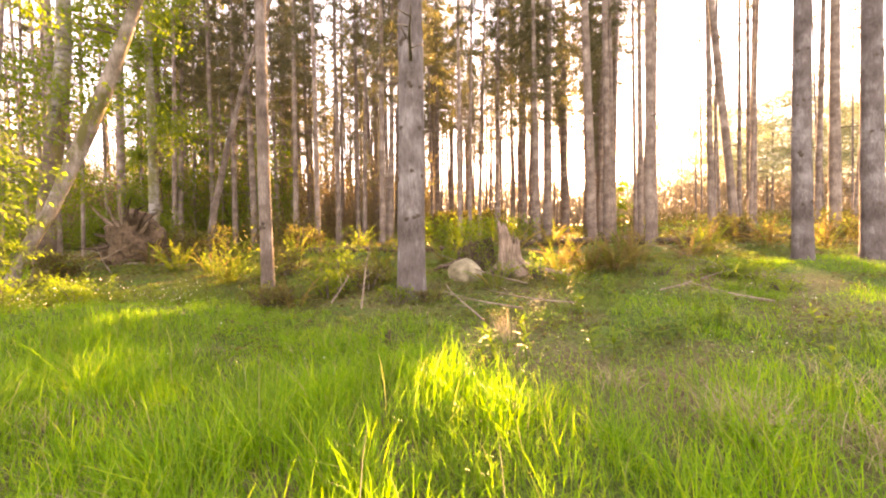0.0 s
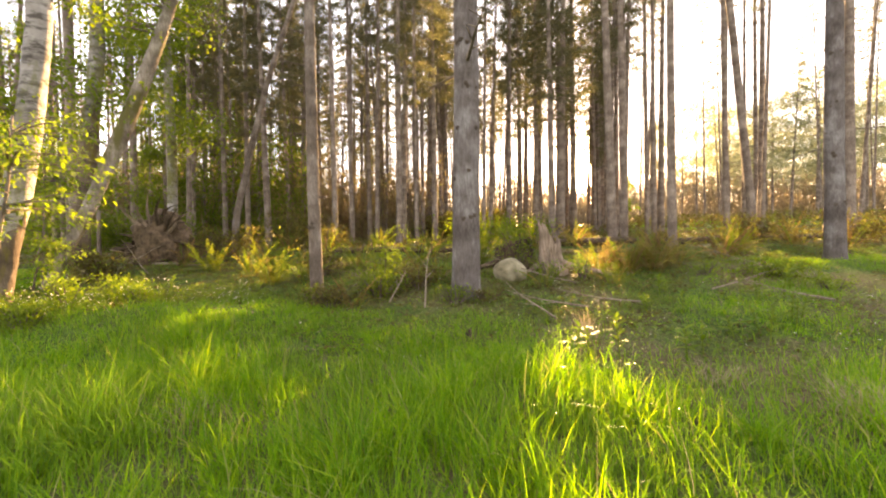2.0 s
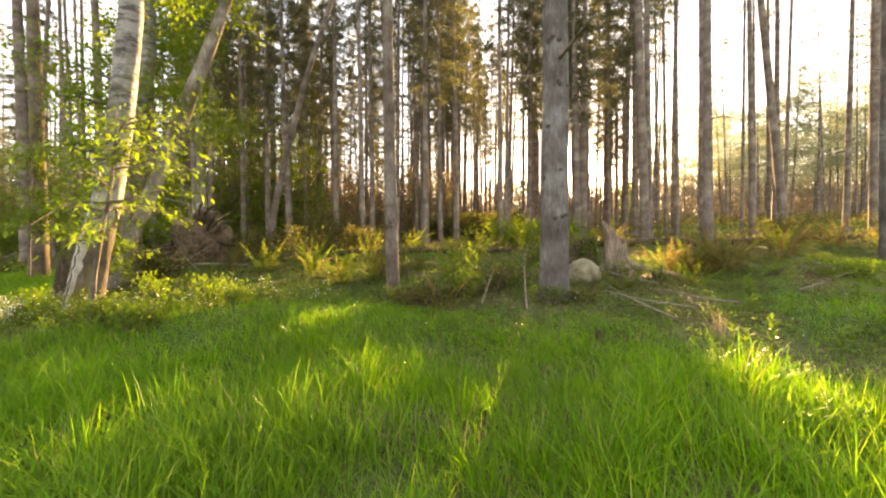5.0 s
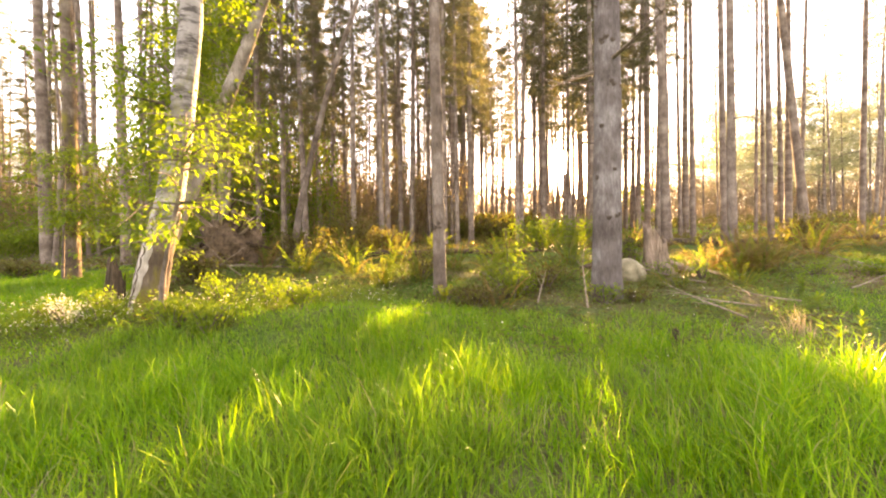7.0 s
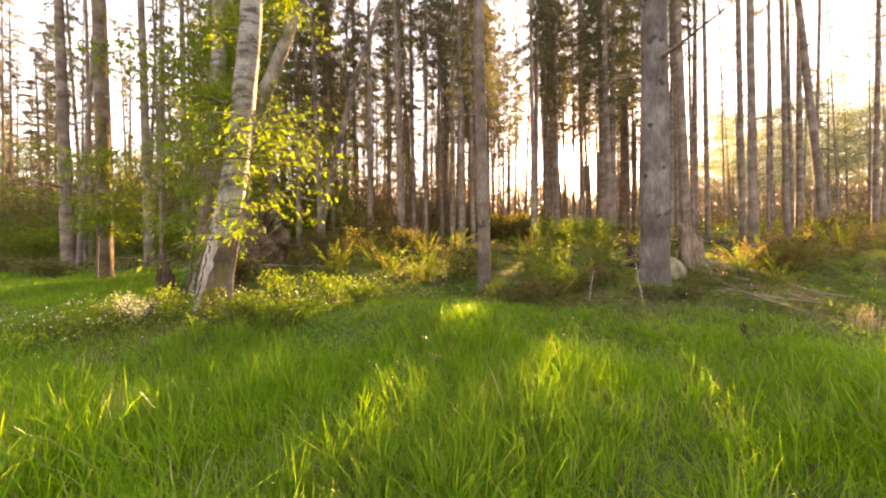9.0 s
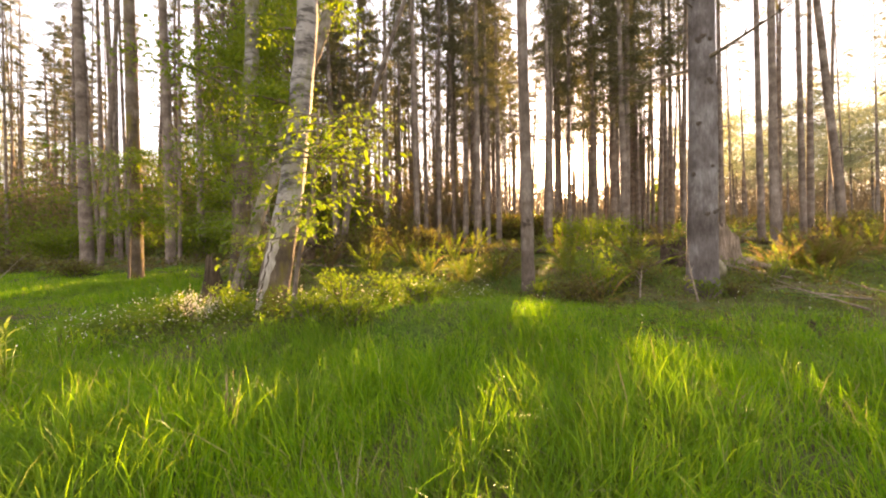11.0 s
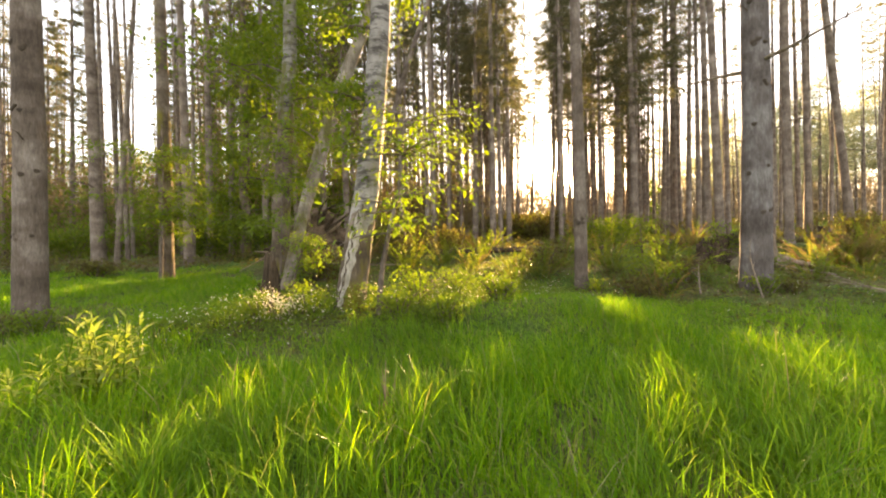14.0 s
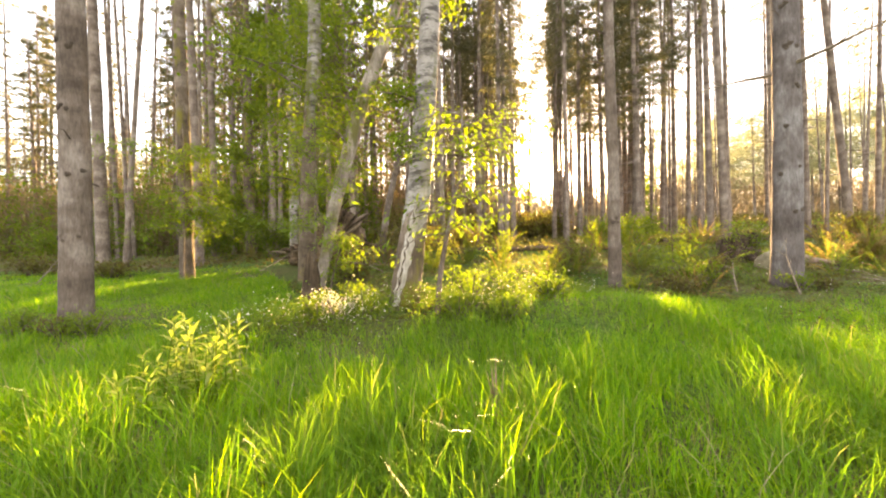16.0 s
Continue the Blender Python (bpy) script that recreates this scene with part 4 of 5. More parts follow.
# ---- things on the ground ----
def boulder(x, y, size, label, seed):
    bm = bmesh.new()
    bmesh.ops.create_icosphere(bm, subdivisions=4, radius=1.0)
    for v in bm.verts:
        p = v.co.copy()
        v.co *= 1 + 0.10 * noise.noise(p * 1.1 + Vector((seed, 0, 0))) + 0.04 * noise.noise(p * 3.1) + 0.015 * noise.noise(p * 9)
        v.co.x *= size[0]
        v.co.y *= size[1]
        v.co.z = max(v.co.z, -0.6) * size[2]
    for f in bm.faces:
        f.smooth = True
    me = bpy.data.meshes.new("boulder")
    bm.to_mesh(me)
    bm.free()
    me.materials.append(ROCK)
    ob = new("boulder", me)
    ob.matrix_basis = pose(x, y, gz(x, y) + size[2] * 0.3, 0, 0, 25)
    return tagged(ob, label, "boulder")


boulder(0.37, 6.15, (0.25, 0.24, 0.235), "pale rounded boulder beside the broken stump", 3)


def shell_stump(r0, r1, height, jag, seed, lean=(0.0, 0.0), sides=56, rings=20):
    """A hollow broken stump: fluted leaning wall, torn splintered rim, rough inside."""
    co = []
    g = np.random.default_rng(seed)
    a = np.linspace(0, 2 * np.pi, sides, endpoint=False)
    splinter = np.repeat(g.uniform(0, 1, sides // 2), 2) * 0.6 + 0.4 * g.uniform(0, 1, sides)
    rim = height * (1 - jag * (0.5 + 0.5 * np.sin(a + seed)) - 0.30 * splinter)
    for inner in (0, 1):
        for k in range(rings):
            t = k / (rings - 1) if not inner else 1 - 0.75 * k / (rings - 1)
            flute = 1 + 0.10 * np.sin(5 * a + seed + 0.8 * t) + 0.06 * np.sin(11 * a + 1.3 * seed + 2 * t) + 0.035 * np.sin(23 * a + 3 * t)
            r = (r1 + (r0 - r1) * (1 - t) ** 2.6) * flute * (1.0 if not inner else 0.72 + 0.22 * t)
            co.append(np.stack([r * np.cos(a) + lean[0] * rim * t, r * np.sin(a) + lean[1] * rim * t, rim * t - 0.12 * (1 - t)], 1))
    co = np.vstack(co)
    total = 2 * rings
    i = np.arange(total - 1)[:, None] * sides
    j = np.arange(sides)[None, :]
    k = (j + 1) % sides
    p, q, p2, q2 = (i + j).ravel(), (i + k).ravel(), (i + sides + j).ravel(), (i + sides + k).ravel()
    return co, np.concatenate([np.stack([p, q, q2], 1), np.stack([p, q2, p2], 1)])


def stump(x, y, r0, r1, height, label, seed, roots, wood=None, lean=(0.0, 0.0), jag=0.3):
    root = thing("stump", (x, y, gz(x, y)), label, "stump")
    wood = wood or STUMPWOOD
    child("bole", raw_mesh("bole", *shell_stump(r0, r1, height, jag, seed, lean), wood, True), root)
    k0 = min(1.0, r0 / 0.3)
    for ang, length in roots:
        d = Vector((math.cos(radians(ang)), math.sin(radians(ang)), 0))
        e = Vector((-d.y, d.x, 0))
        pts = [d * r0 * 0.4 + Vector((0, 0, 0.17 * k0)), d * (r0 + 0.2 * length) + e * 0.05 * length + Vector((0, 0, 0.06 * k0)), d * (r0 + length * 0.6) - e * 0.06 * length + Vector((0, 0, 0.02)), d * (r0 + length) + Vector((0, 0, -0.06))]
        child("root", raw_mesh("root", *tube(pts, [k * k0 for k in (0.07, 0.05, 0.034, 0.01)], 9, 0.06, 0.12, seed), wood, True), root)
    return root


stump(1.19, 6.75, 0.33, 0.15, 1.0, "broken brown stump with a torn rim and a snaking root", 2, ((-18, 0.7), (178, 0.15), (75, 0.3)), None, (-0.10, 0.04), 0.34)
stump(0.62, 7.2, 0.42, 0.30, 0.62, "dark rotten stump overgrown with moss", 5, ((200, 0.5), (-100, 0.3)), ROOTWOOD)
stump(-0.42, 3.6, 0.04, 0.028, 0.12, "small dark rotten stub among the weeds", 4, ((-60, 0.12), (120, 0.1)), ROOTWOOD)
stump(-6.75, 5.5, 0.17, 0.10, 0.72, "dark rotten stump with torn wood", 7, ((-60, 0.15),), ROOTWOOD, (0.12, 0), 0.5)
stump(13.0, 17.5, 0.28, 0.22, 0.55, "short cut stump far back among the trunks", 9, ((-60, 0.2),), ROOTWOOD)


def root_plate(x, y, width, height, label, seed):
    """The torn-up root plate of a fallen tree: earth and a fan of broken roots."""
    r = random.Random(seed)
    root = thing("root_plate", (x, y, gz(x, y)), label, "root plate")
    bm = bmesh.new()
    bmesh.ops.create_icosphere(bm, subdivisions=4, radius=1.0)
    for v in bm.verts:
        p = v.co.copy()
        v.co *= 1 + 0.35 * noise.noise(p * 1.6 + Vector((seed, 1, 0))) + 0.14 * noise.noise(p * 5)
        v.co.x *= width * 0.5
        v.co.y *= 0.35
        v.co.z = v.co.z * height * 0.5 + height * 0.36
    part("earth", bm, EARTH, root)
    for k in range(16):
        a = radians(r.uniform(-10, 190))
        d = Vector((math.cos(a) * width * 0.62, r.uniform(-0.4, 0.1), math.sin(a) * height * 0.6))
        c = Vector((d.x * 0.3, -0.15, height * 0.36 + d.z * 0.3))
        pts = [c, c + d * 0.5 + Vector((r.uniform(-0.1, 0.1), -0.1, r.uniform(-0.1, 0.1))), c + d + Vector((r.uniform(-0.2, 0.2), r.uniform(-0.2, 0.1), r.uniform(-0.25, 0.05)))]
        child("root", raw_mesh("root", *tube(pts, [0.05, 0.03, 0.008], 6, 0.1, 0.08, seed + k), r.choice((ROOTWOOD, ROOTWOOD, STUMPWOOD)), True), root)
    return root


root_plate(-7.1, 9.3, 1.3, 1.4, "upturned root plate with hanging brown roots", 3)
root_plate(-8.0, 9.9, 0.7, 0.6, "smaller torn root plate in deep shade", 6)


def fallen_log(x, y, turn, length, r0, label, wood, seed):
    root = thing("fallen_log", (x, y, gz(x, y) + r0 * 0.7), label, "log", turn=turn)
    n = 8
    pts = []
    for k in range(n):
        u = length * (k / (n - 1) - 0.5)
        wx, wy = x + u * math.cos(radians(turn)), y + u * math.sin(radians(turn))
        pts.append((u, 0.05 * math.sin(k + seed), gz(wx, wy) - gz(x, y) + 0.01 * math.sin(2 * k)))
    child("bole", raw_mesh("bole", *tube(pts, [r0 * (1 - 0.5 * k / n) for k in range(n)], 14, 0.15, 0.05, seed), wood, True), root)
    for k in range(4):
        u = length * (0.15 + 0.2 * k - 0.5)
        child("branch", BRANCHES[(k + seed) % 4], root, Matrix.Translation((u, 0, r0 * 0.5)) @ Euler((0, -0.9 + 0.3 * k, 1.3 * k - 1)).to_matrix().to_4x4())
    return root


fallen_log(6.5, 11.9, 3, 9.0, 0.13, "long fallen log lying across the wood floor", ROOTWOOD, 1)
fallen_log(-2.2, 10.6, -8, 4.5, 0.09, "thin fallen trunk among ferns", ROOTWOOD, 2)
fallen_log(-6.1, 8.6, -22, 2.2, 0.035, "bare grey fallen branch", DEADWOOD, 3)


def fallen_branch(x, y, turn, which, label, up=3, scale=1.0):
    ob = thing("fallen_branch", (x, y, gz(x, y) + 0.05), label, "branch", "fallen branches", turn)
    child("stick", raw_mesh("stick", *twig_branch((0.5, 0.9, 1.2, 0.7, 1.6)[which], 50 + which, 0.1, 0.013), DEADWOOD, True), ob, pose(0, 0, 0, 0, -up, 0) @ Matrix.Diagonal((scale, scale, scale, 1)))


for x, y, turn, which, up in ((0.45, 3.9, 115, 1, 12), (0.9, 4.3, 160, 1, 4), (1.6, 4.6, 200, 2, 6), (-1.3, 4.9, 60, 0, 40), (-0.85, 4.5, 80, 3, 62), (2.8, 5.2, 20, 2, 5), (3.6, 4.4, 170, 1, 8), (-5.9, 7.2, 140, 4, 16),
                              (-6.6, 7.0, 60, 2, 25), (1.2, 5.6, 150, 4, 10), (4.6, 6.2, 120, 2, 12), (-12.5, 8.2, 100, 2, 30), (-8.6, 8.8, 20, 1, 25)):
    fallen_branch(x, y, turn, which, "thin bare fallen branch bleached by weather", up)


# ---- ferns ----
def frond(length, out, arch, seed, mat):
    """One sword fern frond along +x: a steep bent midrib and two rows of short narrow leaflets."""
    r = np.random.default_rng(seed)
    t = np.linspace(0, 1, 27)
    rib = np.stack([length * out * (0.7 * t + 0.5 * t * t), 0.04 * length * np.sin(3 * t + seed), length * (1.0 * t - arch * t ** 2.4)], 1)
    sets = [tube(rib[::5], [0.004] * 3 + [0.002] * 3, 3, 0.3)]
    P, W = [], []
    for k in range(4, 27):
        for side in (-1, 1):
            P.append(rib[k])
            W.append((0.25 + out * 0.4, side, 0.35 + r.normal(0, 0.12)))
    P, W = np.array(P), np.array(W)
    u = np.repeat(t[4:], 2)
    L = length * 0.08 * np.minimum(1.0, 2.6 * (1 - u) + 0.10) * np.minimum(1, 0.3 + 2.4 * u) * r.uniform(0.8, 1.15, len(P))
    sets.append(leaf_set(P, W, L, 0.034 * length / 0.7, np.array([[0.0, 0, 1.0]])))
    return raw_mesh("frond", *joined(sets), mat)


FRONDS = [frond(L, out, arch, s, FERN) for L, out, arch, s in ((0.9, 0.18, 0.05, 1), (0.95, 0.4, 0.18, 2), (0.9, 0.62, 0.35, 3), (0.85, 0.85, 0.7, 4), (0.8, 0.3, 0.1, 5))]
OLD_FRONDS = [frond(L, out, arch, s, OLDFERN) for L, out, arch, s in ((0.85, 0.25, 0.06, 11), (0.95, 0.5, 0.25, 12), (0.9, 0.75, 0.5, 13), (0.75, 1.0, 0.95, 14), (0.9, 0.4, 0.15, 15))]


def fern(x, y, size, count, seed, label, old=0.25):
    r = random.Random(seed)
    root = thing("fern", (x, y, gz(x, y) - 0.02), label, "fern", "ferns under the trees")
    for k in range(count):
        a = 2.4 * k + r.uniform(-0.4, 0.4)
        s = size * r.uniform(0.75, 1.15)
        kinds = OLD_FRONDS if r.random() < old else FRONDS
        off = Vector((math.cos(a), math.sin(a), 0)) * r.uniform(0, 0.13)
        child("frond", kinds[r.randrange(5)], root, Matrix.Translation(off) @ Euler((r.gauss(0, 0.08), r.gauss(0.0, 0.09), a)).to_matrix().to_4x4() @ Matrix.Diagonal((s, s, s, 1)))


GOLD, OLD = "backlit sword fern with golden green fronds", "large sword fern with many brown old fronds"
for k, (x, y, size, count, label) in enumerate((
        (-5.0, 7.6, 0.72, 22, GOLD), (-3.3, 6.3, 0.7, 24, GOLD), (-3.9, 6.9, 0.7, 18, GOLD), (-0.75, 6.1, 0.62, 16, GOLD), (1.95, 6.7, 0.7, 30, OLD), (2.35, 6.6, 0.72, 36, OLD), (2.85, 6.75, 0.8, 36, OLD), (3.35, 7.0, 0.7, 26, OLD),
        (-2.2, 7.4, 0.7, 18, GOLD), (-1.6, 6.6, 0.7, 20, GOLD), (-2.8, 6.5, 0.66, 16, GOLD), (-1.2, 7.8, 0.8, 18, GOLD), (-4.3, 8.4, 0.8, 18, GOLD), (-5.9, 8.2, 0.7, 16, OLD), (0.1, 7.9, 0.8, 18, GOLD), (-1.75, 4.95, 0.5, 16, OLD),
        (4.6, 7.6, 0.8, 24, OLD), (5.4, 8.4, 0.75, 18, GOLD), (3.9, 8.6, 0.8, 18, OLD), (7.3, 9.2, 0.9, 18, OLD), (1.75, 5.7, 0.5, 14, GOLD), (0.75, 5.5, 0.5, 14, GOLD), (-6.6, 9.9, 0.8, 16, OLD), (-3.4, 9.3, 0.85, 16, GOLD),
        (-0.9, 9.8, 0.85, 16, GOLD), (1.6, 9.4, 0.85, 16, OLD), (-8.0, 11.2, 0.9, 16, OLD), (-5.0, 11.6, 0.9, 16, OLD), (-2.6, 12.3, 0.9, 16, GOLD), (0.6, 12.6, 0.9, 16, GOLD), (3.0, 11.4, 0.9, 16, OLD), (8.9, 9.6, 0.8, 16, OLD), (6.2, 9.6, 0.8, 16, GOLD))):
    fern(x, y, size, count, 60 + k, label, 0.7 if label is OLD else 0.06)


# ---- saplings and shrubs with leaves that can be told apart ----
def leaf_shape(length, width, curl, mat=None, name="leaf"):
    """One leaf along +x: a pointed oval, folded along its midrib and drooping to the tip."""
    co, tris = [], []
    for k in range(5):
        t = k / 4
        w = width * math.sin(math.pi * min(0.97, t * 0.94 + 0.03)) ** 0.8 * 0.5
        z = -curl * t * t * length
        co += [(length * t, -w, z + 0.25 * w), (length * t, 0, z), (length * t, w, z + 0.25 * w)]
    for k in range(4):
        a = 3 * k
        tris += [(a, a + 1, a + 4), (a, a + 4, a + 3), (a + 1, a + 2, a + 5), (a + 1, a + 5, a + 4)]
    return raw_mesh(name, co, tris, mat or LEAVES, True)


LEAF = [leaf_shape(0.10, 0.045, 0.25), leaf_shape(0.085, 0.042, 0.5), leaf_shape(0.12, 0.05, 0.35)]
LONG_LEAF = [leaf_shape(0.17, 0.055, 0.4), leaf_shape(0.14, 0.05, 0.2), leaf_shape(0.19, 0.06, 0.6)]


PALE_LEAF = [leaf_shape(0.17, 0.034, 0.25, PALELEAF), leaf_shape(0.14, 0.030, 0.12, PALELEAF), leaf_shape(0.2, 0.038, 0.5, PALELEAF)]


def sapling(name, x, y, stem, r0, sprays, label, category, group, bark, seed, leaves=LEAF, per_spray=11, scale=1.0, fill=4):
    """A young tree: stem, side branches given by height, heading and length, and single leaves along them."""
    r = random.Random(seed)
    root = thing(name, (x, y, gz(x, y)), label, category, group)
    child("stem", raw_mesh("stem", *tube(stem, [r0 * (1 - 0.7 * k / (len(stem) - 1)) for k in range(len(stem))], 8, 0.08, 0.03, seed), bark, True), root)
    hs = [p[2] for p in stem]
    spots = []
    for h, ang, L, rise in sprays:
        c = Vector((np.interp(h, hs, [p[0] for p in stem]), np.interp(h, hs, [p[1] for p in stem]), h))
        d = Vector((math.cos(radians(ang)), math.sin(radians(ang)), rise))
        pts = [c, c + d * L * 0.5 + Vector((0, 0, 0.04 * L)), c + d * L - Vector((0, 0, 0.18 * L))]
        bough = child("branch", raw_mesh("branch", *tube(pts, [r0 * 0.35, r0 * 0.2, 0.002], 5, 0.1), bark, True), root)
        for k in range(per_spray):
            t = (k + 1.2) / (per_spray + 0.6)
            p = pts[0].lerp(pts[1], 2 * t) if t < 0.5 else pts[1].lerp(pts[2], 2 * t - 1)
            off = Vector((r.gauss(0, 0.05), r.gauss(0, 0.05), r.gauss(0, 0.045))) * (0.5 + t)
            s = scale * r.uniform(0.75, 1.25)
            turn = Euler((r.gauss(0, 0.5), r.uniform(-0.1, 0.9), radians(ang) + (1 if k % 2 else -1) * r.uniform(0.3, 1.2)))
            spots.append((p + off, ang))
            child("leaf", leaves[r.randrange(3)], bough, Matrix.Translation(p + off) @ turn.to_matrix().to_4x4() @ Matrix.Diagonal((s, s, s, 1)))
    # the small leaves between, too many to count
    n = len(spots) * fill
    g = np.random.default_rng(seed)
    P = np.array([spots[k % len(spots)][0] for k in range(n)]) + g.normal(size=(n, 3)) * np.array([0.09, 0.09, 0.05]) * scale
    small = raw_mesh("foliage", *leaf_set(P, g.normal(size=(n, 3)) * np.array([1, 1, 0.4]), 0.06 * scale * g.uniform(0.6, 1.3, n), 0.03 * scale * g.uniform(0.7, 1.3, n), np.array([[0, 0, 1.0]])), SAPLEAF)
    tagged(child("foliage", small, root), kind="stuff")
    return root


def random_sprays(n, h0, h1, l0, l1, seed, spread=(0, 360)):
    r = random.Random(seed)
    return [(r.uniform(h0, h1), r.uniform(*spread), r.uniform(l0, l1), r.uniform(-0.15, 0.3)) for _ in range(n)]


SAPS = "leafy saplings"
sapling("sapling", -5.16, 4.02, [(0, 0, -0.1), (0.05, -0.02, 0.4), (0.15, -0.03, 0.85), (0.27, -0.04, 1.3), (0.32, -0.02, 2.0)], 0.03, random_sprays(32, 0.75, 2.0, 0.35, 1.0, 3), "sunlit sapling with yellow-green leaves beside the birch", "sapling", SAPS, BROWN, 3, per_spray=14, scale=0.62, fill=5)
sapling("sapling", -9.75, 8.05, [(0, 0, -0.1), (0.05, 0, 1.0), (0.1, 0, 2.0), (0.1, 0, 3.0)], 0.025, random_sprays(38, 0.9, 2.5, 0.6, 1.45, 4), "thin sapling spreading fresh leaves round a fir trunk", "sapling", SAPS, BROWN, 4, per_spray=9, scale=0.95, fill=20)
sapling("sapling", -6.46, 5.8, [(-0.1, 0, -0.1), (-0.05, 0, 0.25), (0.05, 0, 0.55), (0.15, 0, 0.85)], 0.018, random_sprays(16, 0.25, 0.85, 0.25, 0.5, 5), "small bushy sapling with backlit leaves", "sapling", SAPS, BROWN, 5, per_spray=9, scale=0.7, fill=8)
sapling("sapling", -6.9, 6.3, [(0, 0, -0.1), (0.05, 0, 0.8), (0.1, 0, 1.7), (0.1, 0, 2.6)], 0.022, random_sprays(24, 0.9, 2.5, 0.4, 0.9, 6), "sapling with dense green leaves behind the birch", "sapling", SAPS, BROWN, 6, per_spray=10, scale=0.75, fill=12)
sapling("sapling", -1.5, 5.9, [(0, 0, -0.1), (0.03, 0, 0.4), (0.0, 0, 0.9)], 0.012, random_sprays(12, 0.2, 0.85, 0.2, 0.5, 7), "low leafy sapling between two trunks", "sapling", SAPS, BROWN, 7, per_spray=8, scale=0.6, fill=9)
sapling("sapling", 13.3, 31.7, [(0, 0, -0.1), (0.05, 0, 2.0), (0.0, 0, 4.6)], 0.03, random_sprays(22, 0.8, 4.4, 0.5, 1.3, 9), "young bush glowing in the low sun", "sapling", SAPS, BROWN, 9, per_spray=10, scale=2.8)


def herb(x, y, stalks, height, label, seed, leaves=LONG_LEAF, big=0.68):
    """A leafy plant: upright stalks with long leaves set in turns up to a tuft."""
    r = random.Random(seed)
    root = thing("leafy_plant", (x, y, gz(x, y)), label, "plant", "broad-leaved plants in the grass")
    for s in range(stalks):
        bx, by = r.uniform(-0.22, 0.22) * (stalks > 1), r.uniform(-0.12, 0.12) * (stalks > 1)
        h = height * r.uniform(0.7, 1.1)
        lx, ly = r.uniform(-0.1, 0.1), r.uniform(-0.08, 0.08)
        stalk = child("stalk", raw_mesh("stalk", *tube([(bx, by, -0.05), (bx + lx * 0.4, by + ly * 0.4, h * 0.5), (bx + lx, by + ly, h)], [0.007, 0.005, 0.003], 5, 0.1), LEAVES, True), root)
        for k in range(14):
            t = 0.3 + 0.7 * k / 13
            sc = big * r.uniform(0.7, 1.15) * (1.15 - 0.45 * t)
            child("leaf", leaves[r.randrange(3)], stalk, Matrix.Translation((bx + lx * t, by + ly * t, h * t)) @ Euler((r.gauss(0, 0.2), -0.15 - 0.75 * t + r.gauss(0, 0.15), 2.4 * k + s)).to_matrix().to_4x4() @ Matrix.Diagonal((sc, sc, sc, 1)))


herb(-6.68, 2.6, 16, 0.52, "clump of pale upright leafy stalks in tall grass", 1, PALE_LEAF, 0.72)
herb(-7.0, 2.5, 6, 0.36, "clump of pale upright leafy stalks in tall grass", 2, PALE_LEAF)
herb(2.30, 2.35, 1, 0.42, "single leafy plant standing in the grass", 3)
for k, (x, y, n, h) in enumerate(((1.9, 3.4, 3, 0.3), (2.6, 3.7, 4, 0.34), (3.3, 3.3, 3, 0.36), (1.7, 4.2, 3, 0.26), (3.0, 4.6, 4, 0.34), (0.55, 3.05, 3, 0.34), (3.9, 5.2, 4, 0.34), (2.2, 5.2, 3, 0.26))):
    herb(x, y, n, h, "sunlit leafy weed among straw and grass", 40 + k)
herb(1.35, 3.2, 2, 0.28, "small leafy plant among weeds", 4)
herb(-3.9, 4.6, 3, 0.32, "small leafy plant among weeds", 5)
herb(-4.4, 4.9, 4, 0.36, "small leafy plant among weeds", 6)
herb(-4.9, 4.8, 3, 0.30, "small leafy plant among weeds", 7)


def bush(x, y, rx, ry, h, n, size, mat, label, seed, group="bushes under the trees"):
    """A low bush: arching stems and a loose mass of small leaves."""
    r = np.random.default_rng(seed)
    root = thing("bush", (x, y, gz(x, y)), label, "bush", group)
    P, W = [], []
    for k in range(16):
        a = r.uniform(0, 2 * np.pi)
        e = np.array([np.cos(a) * rx * r.uniform(0.4, 1), np.sin(a) * ry * r.uniform(0.4, 1), h * r.uniform(0.35, 1.0)])
        pts = np.array([[e[0] * 0.15, e[1] * 0.15, -0.05], [e[0] * 0.5, e[1] * 0.5, e[2] * 0.85], e])
        child("stem", raw_mesh("stem", *tube(pts, [0.009, 0.006, 0.002], 4, 0.15), BROWN), root)
        m = n // 16
        t = r.uniform(0.2, 1, m)
        p = np.stack([np.interp(t, (0, 0.5, 1), pts[:, c]) for c in range(3)], 1) + r.normal(size=(m, 3)) * np.array([0.22 * rx, 0.22 * ry, 0.12 * h])
        p[:, 2] = np.maximum(p[:, 2], 0.02)
        P.append(p)
        W.append(r.normal(size=(m, 3)) + np.array([0, 0, 0.15]))
    P, W = np.vstack(P), np.vstack(W)
    leaves = child("foliage", raw_mesh("foliage", *leaf_set(P, W, size * r.uniform(0.6, 1.4, len(P)), size * 0.6 * r.uniform(0.6, 1.3, len(P)), np.array([[0, 0, 1.0]])), mat), root)
    leaves["kind"] = "stuff"


